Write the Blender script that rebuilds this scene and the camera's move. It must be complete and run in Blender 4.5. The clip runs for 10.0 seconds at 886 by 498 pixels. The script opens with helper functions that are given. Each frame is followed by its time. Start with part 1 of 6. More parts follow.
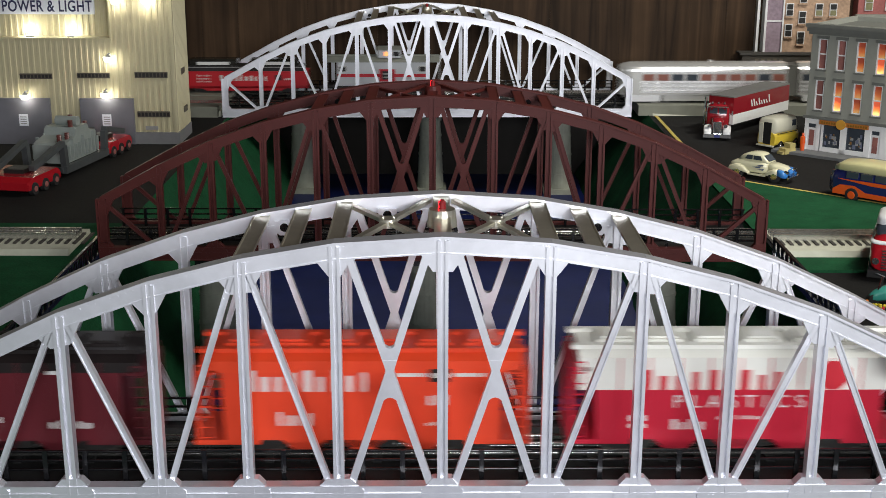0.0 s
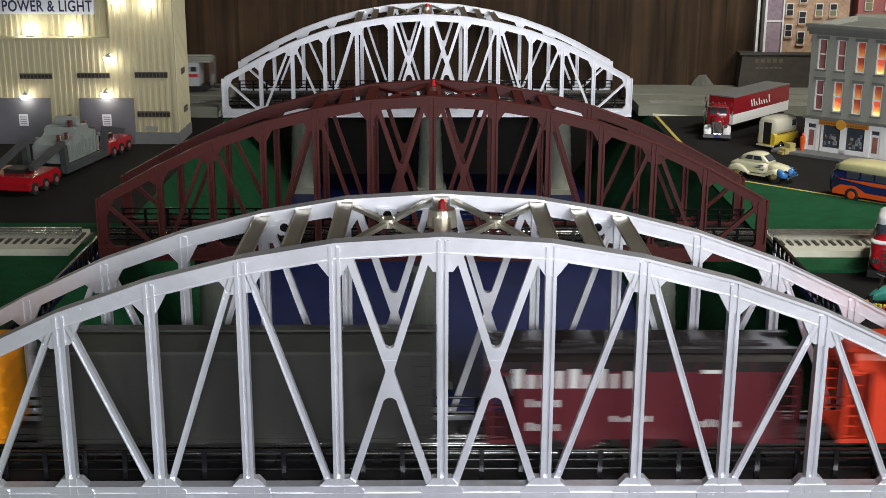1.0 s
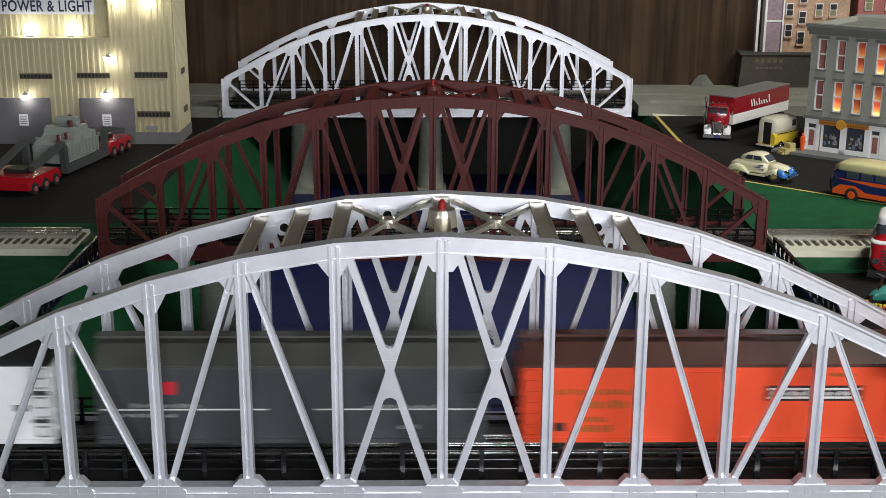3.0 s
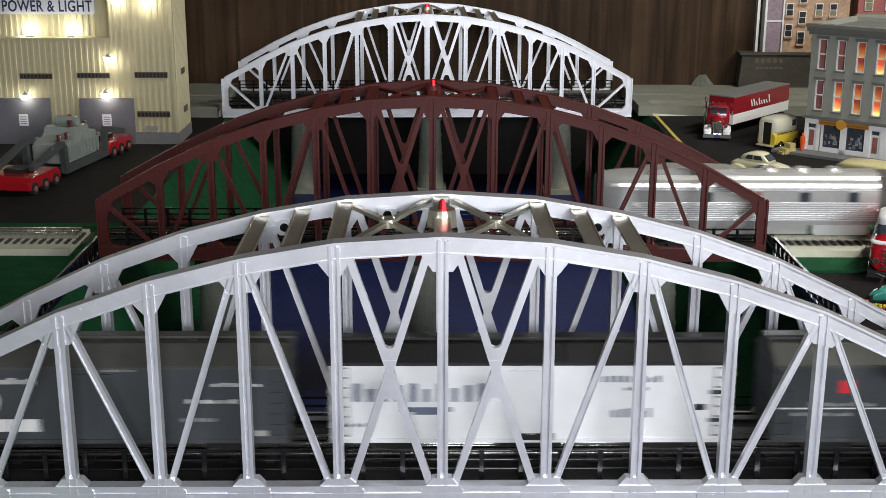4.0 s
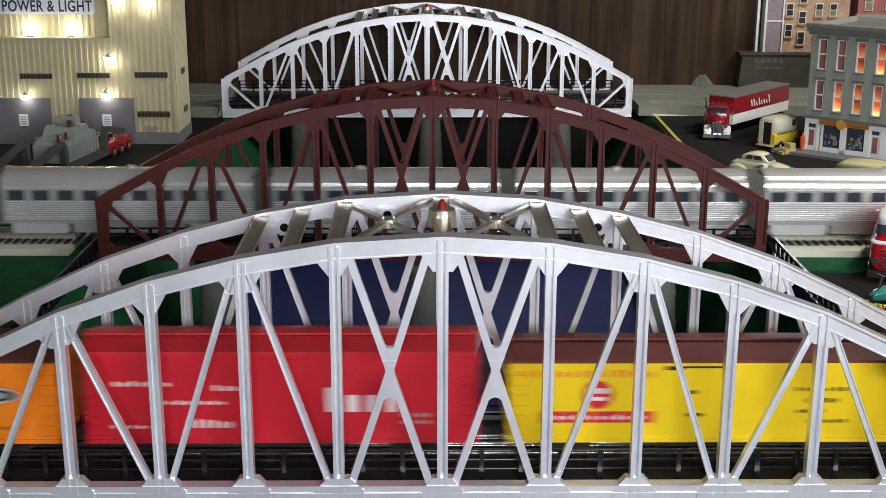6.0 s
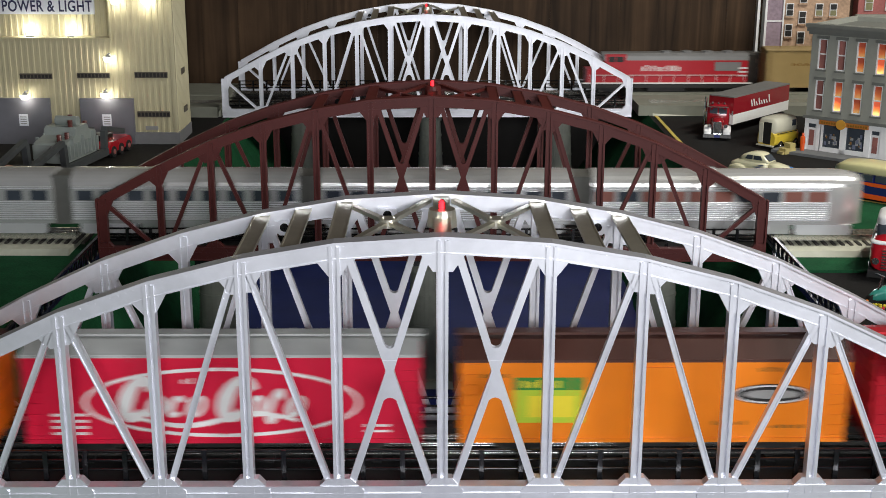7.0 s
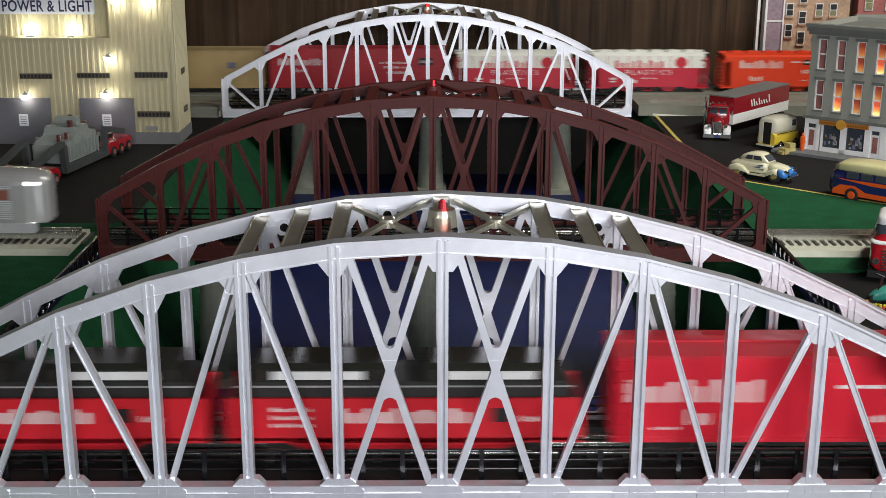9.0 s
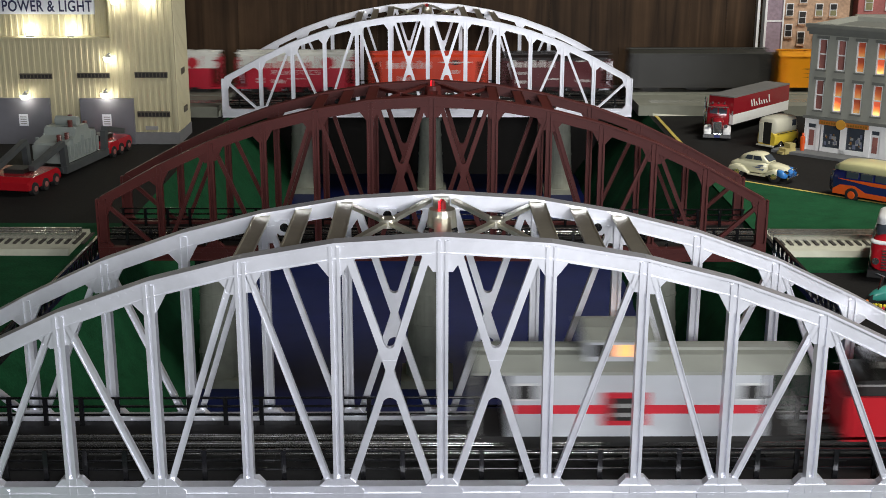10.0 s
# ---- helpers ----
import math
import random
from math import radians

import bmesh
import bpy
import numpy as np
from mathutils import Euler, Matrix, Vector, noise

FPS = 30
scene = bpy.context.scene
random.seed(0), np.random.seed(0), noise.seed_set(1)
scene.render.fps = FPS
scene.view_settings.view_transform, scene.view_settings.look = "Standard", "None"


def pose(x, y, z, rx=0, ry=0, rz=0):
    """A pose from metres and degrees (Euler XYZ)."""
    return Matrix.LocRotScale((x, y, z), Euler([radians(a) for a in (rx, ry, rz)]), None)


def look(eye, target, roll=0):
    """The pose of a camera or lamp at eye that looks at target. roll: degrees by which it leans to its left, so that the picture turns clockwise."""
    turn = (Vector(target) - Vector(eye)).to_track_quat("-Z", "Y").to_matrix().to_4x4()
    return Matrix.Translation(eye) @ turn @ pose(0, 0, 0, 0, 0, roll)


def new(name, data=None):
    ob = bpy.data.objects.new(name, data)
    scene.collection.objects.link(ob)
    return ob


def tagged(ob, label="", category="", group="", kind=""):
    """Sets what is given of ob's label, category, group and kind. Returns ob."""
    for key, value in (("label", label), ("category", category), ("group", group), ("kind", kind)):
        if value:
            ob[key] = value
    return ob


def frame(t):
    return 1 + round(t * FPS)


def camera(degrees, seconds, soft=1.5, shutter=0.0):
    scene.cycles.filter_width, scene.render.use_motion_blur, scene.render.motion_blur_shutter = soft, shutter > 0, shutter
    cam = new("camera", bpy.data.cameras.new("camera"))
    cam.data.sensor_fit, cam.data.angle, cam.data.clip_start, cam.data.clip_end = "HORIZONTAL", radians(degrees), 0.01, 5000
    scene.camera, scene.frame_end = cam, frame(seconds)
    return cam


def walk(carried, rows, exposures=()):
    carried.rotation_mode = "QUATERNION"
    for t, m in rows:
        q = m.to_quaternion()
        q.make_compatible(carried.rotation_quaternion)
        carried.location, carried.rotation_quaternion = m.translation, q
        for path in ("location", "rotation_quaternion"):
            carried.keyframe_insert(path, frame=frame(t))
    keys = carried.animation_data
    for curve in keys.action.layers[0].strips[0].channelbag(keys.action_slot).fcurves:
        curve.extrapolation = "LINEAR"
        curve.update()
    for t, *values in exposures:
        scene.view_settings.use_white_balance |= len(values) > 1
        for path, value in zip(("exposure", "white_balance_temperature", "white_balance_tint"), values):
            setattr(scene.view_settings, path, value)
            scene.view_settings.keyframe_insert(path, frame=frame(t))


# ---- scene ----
cam = camera(38.85, 10.0, soft=0.6, shutter=0.5)
EYE_Z = 0.537
CAM_POSE = pose(0, 0, EYE_Z, 90 - 16.07, 0, 0) @ pose(0, 0, 0, 0, 0, 0.167)
walk(cam, [(0, CAM_POSE), (10, CAM_POSE)])

# ---- light ----
world = bpy.data.worlds.new("room_light")
world.use_nodes = True
scene.world = world
world.node_tree.nodes["Background"].inputs[0].default_value = (0.9, 0.95, 1.0, 1)
world.node_tree.nodes["Background"].inputs[1].default_value = 0.006


def area_lamp(name, eye, target, sx, sy, watts, color):
    data = bpy.data.lights.new(name, "AREA")
    data.shape, data.size, data.size_y, data.energy, data.color = "RECTANGLE", sx, sy, watts, color
    ob = new(name, data)
    ob.matrix_world = look(eye, target)
    return ob


# unseen broad light added low behind the camera to brighten upright front faces
area_lamp("low_front_light", (0.75, -1.0, 0.76), (0.2, 1.3, 0.1), 2.0, 0.45, 67, (0.95, 0.965, 1.0))
back_lamp = area_lamp("ceiling_lamp_back", (1.65, 1.85, 1.9), (0.85, 2.65, 0), 1.4, 0.3, 20, (1.0, 0.97, 0.88))
back_lamp.data.spread = radians(105)  # beam narrowed to keep its light off the front bridge's tops


# ---- materials ----
def mat(name, color, rough=0.6, metal=0.0, grain=0.12, scale=60.0, bump=0.15, coat=0.0, spread=0.0, spec=0.5):
    """A surface with fine grain, broad stains and a little relief."""
    m = bpy.data.materials.new(name)
    m.use_nodes = True
    nt = m.node_tree
    b = nt.nodes["Principled BSDF"]
    b.inputs["Metallic"].default_value = metal
    b.inputs["Specular IOR Level"].default_value = spec
    if coat:
        b.inputs["Coat Weight"].default_value = coat
        b.inputs["Coat Roughness"].default_value = 0.12
    tc = nt.nodes.new("ShaderNodeTexCoord")
    n1 = nt.nodes.new("ShaderNodeTexNoise")
    n1.inputs["Scale"].default_value, n1.inputs["Detail"].default_value = scale, 6
    n2 = nt.nodes.new("ShaderNodeTexNoise")
    n2.inputs["Scale"].default_value, n2.inputs["Detail"].default_value = scale * 0.12, 3
    nt.links.new(tc.outputs["Object"], n1.inputs["Vector"])
    nt.links.new(tc.outputs["Object"], n2.inputs["Vector"])
    add = nt.nodes.new("ShaderNodeMath")
    add.operation = "ADD"
    nt.links.new(n1.outputs["Fac"], add.inputs[0])
    nt.links.new(n2.outputs["Fac"], add.inputs[1])
    mr = nt.nodes.new("ShaderNodeMapRange")
    mr.inputs[1].default_value, mr.inputs[2].default_value = 0.65, 1.35
    mr.inputs[3].default_value, mr.inputs[4].default_value = 1 - grain, 1 + grain
    nt.links.new(add.outputs[0], mr.inputs[0])
    last = mr.outputs[0]
    if spread:
        oi = nt.nodes.new("ShaderNodeObjectInfo")
        m3 = nt.nodes.new("ShaderNodeMapRange")
        m3.inputs[3].default_value, m3.inputs[4].default_value = 1 - spread, 1 + spread
        nt.links.new(oi.outputs["Random"], m3.inputs[0])
        mul = nt.nodes.new("ShaderNodeMath")
        mul.operation = "MULTIPLY"
        nt.links.new(last, mul.inputs[0])
        nt.links.new(m3.outputs[0], mul.inputs[1])
        last = mul.outputs[0]
    vm = nt.nodes.new("ShaderNodeVectorMath")
    vm.operation = "SCALE"
    vm.inputs[0].default_value = color[:3]
    nt.links.new(last, vm.inputs["Scale"])
    nt.links.new(vm.outputs[0], b.inputs["Base Color"])
    rr = nt.nodes.new("ShaderNodeMapRange")
    rr.inputs[3].default_value, rr.inputs[4].default_value = max(0.03, rough - 0.08), min(1, rough + 0.08)
    nt.links.new(n2.outputs["Fac"], rr.inputs[0])
    nt.links.new(rr.outputs[0], b.inputs["Roughness"])
    if bump:
        bp = nt.nodes.new("ShaderNodeBump")
        bp.inputs["Strength"].default_value, bp.inputs["Distance"].default_value = bump, 0.0008
        nt.links.new(n1.outputs["Fac"], bp.inputs["Height"])
        nt.links.new(bp.outputs[0], b.inputs["Normal"])
    return m


def glow(name, color, strength):
    m = bpy.data.materials.new(name)
    m.use_nodes = True
    b = m.node_tree.nodes["Principled BSDF"]
    b.inputs["Base Color"].default_value = (*color, 1)
    b.inputs["Emission Color"].default_value = (*color, 1)
    b.inputs["Emission Strength"].default_value = strength
    return m


# ---- mesh helpers ----
FACES = ((0, 3, 2, 1), (4, 5, 6, 7), (0, 1, 5, 4), (1, 2, 6, 5), (2, 3, 7, 6), (3, 0, 4, 7))


def hexa(bm, pts):
    vs = [bm.verts.new(p) for p in pts]
    for f in FACES:
        bm.faces.new([vs[i] for i in f])
    return vs


def box(bm, x0, x1, y0, y1, z0, z1):
    return hexa(bm, [(x0, y0, z0), (x1, y0, z0), (x1, y1, z0), (x0, y1, z0), (x0, y0, z1), (x1, y0, z1), (x1, y1, z1), (x0, y1, z1)])


def bar(bm, p, q, w, h, up=(0, 1, 0)):
    """A bar from p to q: h along up, w across."""
    p, q, up = Vector(p), Vector(q), Vector(up)
    d = (q - p).normalized()
    s = d.cross(up).normalized() * (w / 2)
    u = s.cross(d).normalized() * (h / 2)
    hexa(bm, [p - s - u, p + s - u, p + s + u, p - s + u, q - s - u, q + s - u, q + s + u, q - s + u])


def prism(bm, pts, y0, y1):
    """An outline in x and z, thick from y0 to y1."""
    a = [bm.verts.new((x, y0, z)) for x, z in pts]
    b = [bm.verts.new((x, y1, z)) for x, z in pts]
    n = len(pts)
    bm.faces.new(a)
    bm.faces.new(b[::-1])
    for i in range(n):
        bm.faces.new((a[i], b[i], b[(i + 1) % n], a[(i + 1) % n]))


def prism_x(bm, pts, x0, x1):
    """An outline in y and z, long from x0 to x1."""
    a = [bm.verts.new((x0, y, z)) for y, z in pts]
    b = [bm.verts.new((x1, y, z)) for y, z in pts]
    n = len(pts)
    bm.faces.new(a[::-1])
    bm.faces.new(b)
    for i in range(n):
        bm.faces.new((a[i], a[(i + 1) % n], b[(i + 1) % n], b[i]))


def tube(bm, p, q, r0, r1, n=12, cap=True):
    p, q = Vector(p), Vector(q)
    d = (q - p).normalized()
    a = d.orthogonal().normalized()
    b = d.cross(a)
    ring = lambda c, r: [bm.verts.new(c + (a * math.cos(k * math.tau / n) + b * math.sin(k * math.tau / n)) * r) for k in range(n)]
    lo, hi = ring(p, r0), ring(q, r1)
    for k in range(n):
        bm.faces.new((lo[k], lo[(k + 1) % n], hi[(k + 1) % n], hi[k]))
    if cap:
        bm.faces.new(lo[::-1])
        bm.faces.new(hi)


def part(name, bm, material, parent=None, label="", smooth=False):
    me = bpy.data.meshes.new(name)
    bmesh.ops.recalc_face_normals(bm, faces=bm.faces)
    bm.to_mesh(me)
    bm.free()
    me.materials.append(material)
    if smooth:
        me.shade_smooth()
    ob = new(name, me)
    ob.parent = parent
    if label:
        ob["label"] = label
    return ob


def simple(name, material, parent, *boxes, label=""):
    bm = bmesh.new()
    for b in boxes:
        box(bm, *b)
    return part(name, bm, material, parent, label)


def thing(name, m, label, category, group="", kind=""):
    ob = new(name)
    ob.empty_display_size = 0.05
    ob.matrix_world = m
    return tagged(ob, label, category, group, kind)


SILVER = mat("silver_paint", (0.855, 0.865, 0.92), 0.42, 0.74, 0.07, 90, 0.1)
# the silver again, with the brown wall's dim reflection put into its colour
DARKENED_SILVER = mat("darkened_silver_paint", (0.74, 0.71, 0.60), 0.34, 0.86, 0.08, 90, 0.1)
OXIDE = mat("oxide_red_paint", (0.092, 0.0175, 0.0150), 0.5, 0.0, 0.12, 90, 0.15, spec=0.3)
BLACK = mat("black_plastic", (0.008, 0.008, 0.009), 0.20, 0, 0.2, 80, 0.1)
DECK = mat("dark_deck", (0.014, 0.014, 0.014), 0.6, 0, 0.3, 120, 0.3, spec=0.25)
STEEL = mat("rail_steel", (0.62, 0.61, 0.58), 0.20, 0.9, 0.1, 100, 0.05)
CONCRETE = mat("concrete", (0.33, 0.34, 0.28), 0.85, 0, 0.2, 50, 0.4)
CREAM = mat("cream_roadbed", (0.52, 0.52, 0.42), 0.8, 0, 0.12, 60, 0.3)
GREYBED = mat("grey_ballast", (0.13, 0.135, 0.115), 0.9, 0, 0.3, 240, 0.8)
GRASS = mat("green_turf", (0.012, 0.072, 0.030), 0.95, 0, 0.35, 300, 0.9, spec=0.1)
ASPHALT = mat("dark_asphalt", (0.014, 0.0135, 0.013), 0.85, 0, 0.25, 250, 0.5, spec=0.15)
WATER = mat("deep_blue_water", (0.008, 0.014, 0.082), 0.35, 0, 0.4, 14, 0.5, spec=0.12)

# ---- bridges ----
NODE_X = (0, 0.0927, 0.1734, 0.2524, 0.3317, 0.4105, 0.500)
NODE_Z = (0.2521, 0.2464, 0.2326, 0.2125, 0.1843, 0.147, 0.0985)
CH = 0.0145


def truss_side(root, paint, y, out):
    """One arched side of the bridge; out is -1 or 1, the way it faces."""
    xs = [s * x for s, x in [(-1, x) for x in NODE_X[:0:-1]] + [(1, x) for x in NODE_X]]
    zs = list(NODE_Z[:0:-1]) + list(NODE_Z)
    t = 0.0035
    for i in range(12):
        a, b = (xs[i], zs[i]), (xs[i + 1], zs[i + 1])
        bm = bmesh.new()
        prism(bm, [a, b, (b[0], b[1] - CH), (a[0], a[1] - CH)], y - t, y + t)
        bar(bm, (a[0], y, a[1]), (b[0], y, b[1]), 0.0024, 0.0160)
        bar(bm, (a[0], y, a[1] - CH), (b[0], y, b[1] - CH), 0.0012, 0.0090)
        part("top_chord", bm, paint, root)
        # a row of rivets along the chord
        if abs(xs[i] + xs[i + 1]) < 0.62:
            bm = bmesh.new()
            for k in range(1, 12):
                f = k / 12
                px, pz = a[0] + (b[0] - a[0]) * f, a[1] + (b[1] - a[1]) * f - 0.0036
                box(bm, px - 0.0005, px + 0.0005, y + out * t - 0.0004, y + out * t + 0.0004, pz - 0.0005, pz + 0.0005)
            tagged(part("rivets", bm, paint, root), kind="stuff")
    bm = bmesh.new()
    half = [(0.0065, 0.0), (0.0065, 0.002), (t, 0.002), (t, 0.0115), (0.0050, 0.0115), (0.0050, 0.0130), (t, 0.0130), (t, 0.0185), (0.0060, 0.0185), (0.0060, 0.0205)]
    prism_x(bm, [(y + v, z) for v, z in half] + [(y - v, z) for v, z in half[::-1]], -0.508, 0.508)
    part("bottom_chord", bm, paint, root)
    # uprights: two flanges and a sunk web
    for i in range(13):
        x, z = xs[i], zs[i]
        w = 0.0095 if 0 < i < 12 else 0.016
        bm = bmesh.new()
        h, c, g = w / 2, w / 2 - 0.0028, 0.0010
        outline = [(-h, -0.0054), (-c, -0.0054), (-c, -g), (c, -g), (c, -0.0054), (h, -0.0054), (h, 0.0054), (c, 0.0054), (c, g), (-c, g), (-c, 0.0054), (-h, 0.0054)]
        lo, hi = [[bm.verts.new((x + u, y + v, k)) for u, v in outline] for k in (0.012, z - 0.003)]
        bm.faces.new(lo[::-1])
        bm.faces.new(hi)
        for k in range(12):
            bm.faces.new((lo[k], lo[(k + 1) % 12], hi[(k + 1) % 12], hi[k]))
        part("upright", bm, paint, root)
    # diagonals with a raised flange
    for s in (-1, 1):
        for top, low in ((2, 1), (2, 3), (4, 3), (4, 5), (6, 5)):
            bm = bmesh.new()
            xa, za, xb = s * NODE_X[top], NODE_Z[top] - 0.010, s * NODE_X[low]
            sh = 0.0055 if NODE_X[low] > NODE_X[top] else -0.0055
            p, q = Vector((xa + s * sh, y, za)), Vector((xb - s * sh * 1.4, y, 0.018))
            bar(bm, p, q, 0.0052, 0.0040)
            n = (q - p).normalized().cross(Vector((0, 1, 0))) * 0.0023
            bar(bm, p + n, q + n, 0.0011, 0.0066)
            bar(bm, p - n, q - n, 0.0011, 0.0066)
            part("diagonal", bm, paint, root)
            bm = bmesh.new()
            for f in (0.03, 0.055, 0.08, 0.105, 0.13, 0.90, 0.93, 0.96):
                for d in (-0.45, 0.45):
                    c = p.lerp(q, f) + n * d + Vector((0, out * 0.0022, 0))
                    box(bm, c.x - 0.0005, c.x + 0.0005, c.y - 0.0004, c.y + 0.0004, c.z - 0.0005, c.z + 0.0005)
            tagged(part("rivets", bm, paint, root), kind="stuff")
        x1 = NODE_X[1]
        xm, zm = s * x1 / 2, 0.130
        bm = bmesh.new()
        za = NODE_Z[1] - 0.010
        for xa, xb in ((s * 0.0165, s * (x1 - 0.0115)), (s * (x1 - 0.0115), s * 0.0115)):
            bar(bm, (xa if xa != s * 0.0165 else s * 0.0135, y, za), (xm + (xm - xa) * 0.05, y, zm - (za - zm) * 0.05), 0.0066, 0.0062)
            bar(bm, (xm - (xb - xm) * 0.05, y, zm + (zm - 0.022) * 0.05), (xb, y, 0.022), 0.0066, 0.0060)
        for d, deep, high in ((1, 0.021, 0.036), (-1, 0.025, 0.037)):
            half = high * 0.345
            rim = [(xm + half * v, zm + d * (high - (high - deep) * math.cos(v * math.pi / 2))) for v in np.linspace(1, -1, 13)]
            prism(bm, [(xm, zm)] + rim, y - 0.0034, y + 0.0034)
        prism(bm, [(xm - 0.0066, zm + 0.010), (xm + 0.0066, zm + 0.010), (xm + 0.0036, zm), (xm + 0.0066, zm - 0.010), (xm - 0.0066, zm - 0.010), (xm - 0.0036, zm)], y - 0.0036, y + 0.0036)
        part("cross_brace", bm, paint, root)
    for i in range(13):
        x, z = xs[i], zs[i]
        even = i % 2 == 0
        wide, drop = (0.0205, 0.0165) if even else (0.0165, 0.0150)
        sl = lambda xx: np.interp(xx, xs, zs) - CH + 0.002
        l, r = max(x - wide, -0.506), min(x + wide, 0.506)
        ll, rr = max(x - wide * (0.42 if even else 0.32), -0.506), min(x + wide * (0.42 if even else 0.32), 0.506)
        bm = bmesh.new()
        prism(bm, [(l, sl(l)), (x, sl(x) + 0.004), (r, sl(r)), (rr, z - CH - drop + (sl(rr) - sl(x)) * 0.6), (ll, z - CH - drop + (sl(ll) - sl(x)) * 0.6)], y - 0.0033, y + 0.0033)
        part("gusset_plate", bm, paint, root)
        wide, cap = (0.0225, 0.0105) if not even else (0.0190, 0.0085)
        l, r = max(x - wide, -0.506), min(x + wide, 0.506)
        ll, rr = max(x - cap, -0.506), min(x + cap, 0.506)
        bm = bmesh.new()
        prism(bm, [(l, 0.004), (r, 0.004), (r, 0.0155), (rr, 0.0275), (ll, 0.0275), (l, 0.0155)], y - 0.0048, y + 0.0048)
        part("foot_plate", bm, paint, root)
        bm = bmesh.new()
        for px in (x - 0.012, x - 0.008, x + 0.008, x + 0.012):
            for pz in (0.0065, 0.0105):
                if abs(px) < 0.505:
                    box(bm, px - 0.0005, px + 0.0005, y + out * 0.0048 - 0.0004, y + out * 0.0048 + 0.0004, pz - 0.0005, pz + 0.0005)
        tagged(part("rivets", bm, paint, root), kind="stuff")


BEACONS = []


def make_bridge(m, paint, W, label, flash, tracks):
    root = thing("arch_bridge", m, label, "model bridge", "arch bridges over the river")
    # silver bridges take the darkened copy on beams, bracing and lamp housing
    beam_finish = DARKENED_SILVER if paint is SILVER else paint
    truss_side(root, paint, 0.0, -1)
    truss_side(root, paint, W, 1)
    for i in (-2, -1.5, -1, 0, 1, 1.5, 2):
        x = np.sign(i) * np.interp(abs(i), range(7), NODE_X)
        z = np.interp(abs(i), range(7), NODE_Z)
        bm = bmesh.new()
        box(bm, x - 0.0078, x + 0.0078, 0.004, W - 0.004, z - 0.0042, z - 0.0022)
        box(bm, x - 0.0015, x + 0.0015, 0.004, W - 0.004, z - 0.0100, z - 0.0042)
        for e in (-1, 1):
            box(bm, x + e * 0.0072 - 0.0006, x + e * 0.0072 + 0.0006, 0.004, W - 0.004, z - 0.0022, z - 0.0014)
        part("cross_beam", bm, beam_finish, root)
    for s in (-1, 1):
        bm = bmesh.new()
        z0, z1 = NODE_Z[0] - 0.006, NODE_Z[1] - 0.006
        for a, b in (((s * 0.012, 0.006, z0), (s * 0.086, W - 0.006, z1)), ((s * 0.012, W - 0.006, z0), (s * 0.086, 0.006, z1))):
            bar(bm, a, b, 0.006, 0.004, (0, 0, 1))
        tube(bm, (s * 0.049, W / 2, (z0 + z1) / 2 - 0.004), (s * 0.049, W / 2, (z0 + z1) / 2 + 0.004), 0.0085, 0.0085, 20)
        for e in (-1, 1):
            tube(bm, (s * 0.049 + e * 0.005, W / 2, (z0 + z1) / 2 + 0.004), (s * 0.049 + e * 0.005, W / 2, (z0 + z1) / 2 + 0.0055), 0.0016, 0.0012, 8)
        part("top_bracing", bm, beam_finish, root)
    # lamp sockets hung under the rear chord
    for x in (-0.152, -0.052, 0.152):
        z = np.interp(abs(x), NODE_X, NODE_Z) - CH + 0.004
        bm = bmesh.new()
        prism(bm, [(x - 0.009, z), (x + 0.009, z), (x + 0.009, z - 0.008), (x + 0.005, z - 0.014), (x - 0.005, z - 0.014), (x - 0.009, z - 0.008)], W - 0.0085, W - 0.0055)
        plate = part("socket_plate", bm, paint, root)
        bm = bmesh.new()
        tube(bm, (x, W - 0.0095, z - 0.006), (x, W - 0.0080, z - 0.006), 0.0042, 0.0042, 14)
        part("socket", bm, BLACK, plate, "small black bulb socket")
    # aircraft warning lamp at the crown
    bm = bmesh.new()
    tube(bm, (0, W / 2, NODE_Z[0] - 0.012), (0, W / 2, NODE_Z[0] + 0.004), 0.014, 0.012, 16)
    bea = part("beacon_housing", bm, beam_finish, root)
    # its lens turns, and one side of it glows
    bm = bmesh.new()
    r, h = 0.0034, 0.0065
    ring = [[bm.verts.new((k * math.sin(a), -k * math.cos(a), z)) for a in np.linspace(0, math.tau, 24, endpoint=False)] for k, z in ((r, 0), (r, h), (r * 0.4, h + 0.002))]
    for lo, hi in zip(ring, ring[1:]):
        for k in range(24):
            f = bm.faces.new((lo[k], lo[(k + 1) % 24], hi[(k + 1) % 24], hi[k]))
            f.material_index = 1 if k < 3 or k > 20 else 0
    bm.faces.new(ring[2])
    bm.faces.new(ring[0][::-1])
    lens = part("beacon_lens", bm, LAMP_DIM, bea, "red warning lamp lens")
    lens.data.materials.append(LAMP_LIT)
    BEACONS.append((lens, pose(0, W / 2, NODE_Z[0] + 0.004), flash))
    # deck, rails and guard rails
    simple("deck", DECK, root, (-0.508, 0.508, 0.006, W - 0.006, 0.004, 0.016))
    for yc in tracks:
        for k in range(60):
            x = -0.5 + k * 0.0169
            if k % 2 == 0:
                simple("tie", DECK, root, (x - 0.004, x + 0.004, yc - 0.026, yc + 0.026, 0.016, 0.0195))
        for d in (-0.0165, 0, 0.0165):
            bm = bmesh.new()
            tube(bm, (-0.508, yc + d, 0.0238), (0.508, yc + d, 0.0238), 0.0022, 0.0022, 12)
            box(bm, -0.508, 0.508, yc + d - 0.0007, yc + d + 0.0007, 0.0195, 0.0225)
            part("rail", bm, STEEL, root, smooth=True)
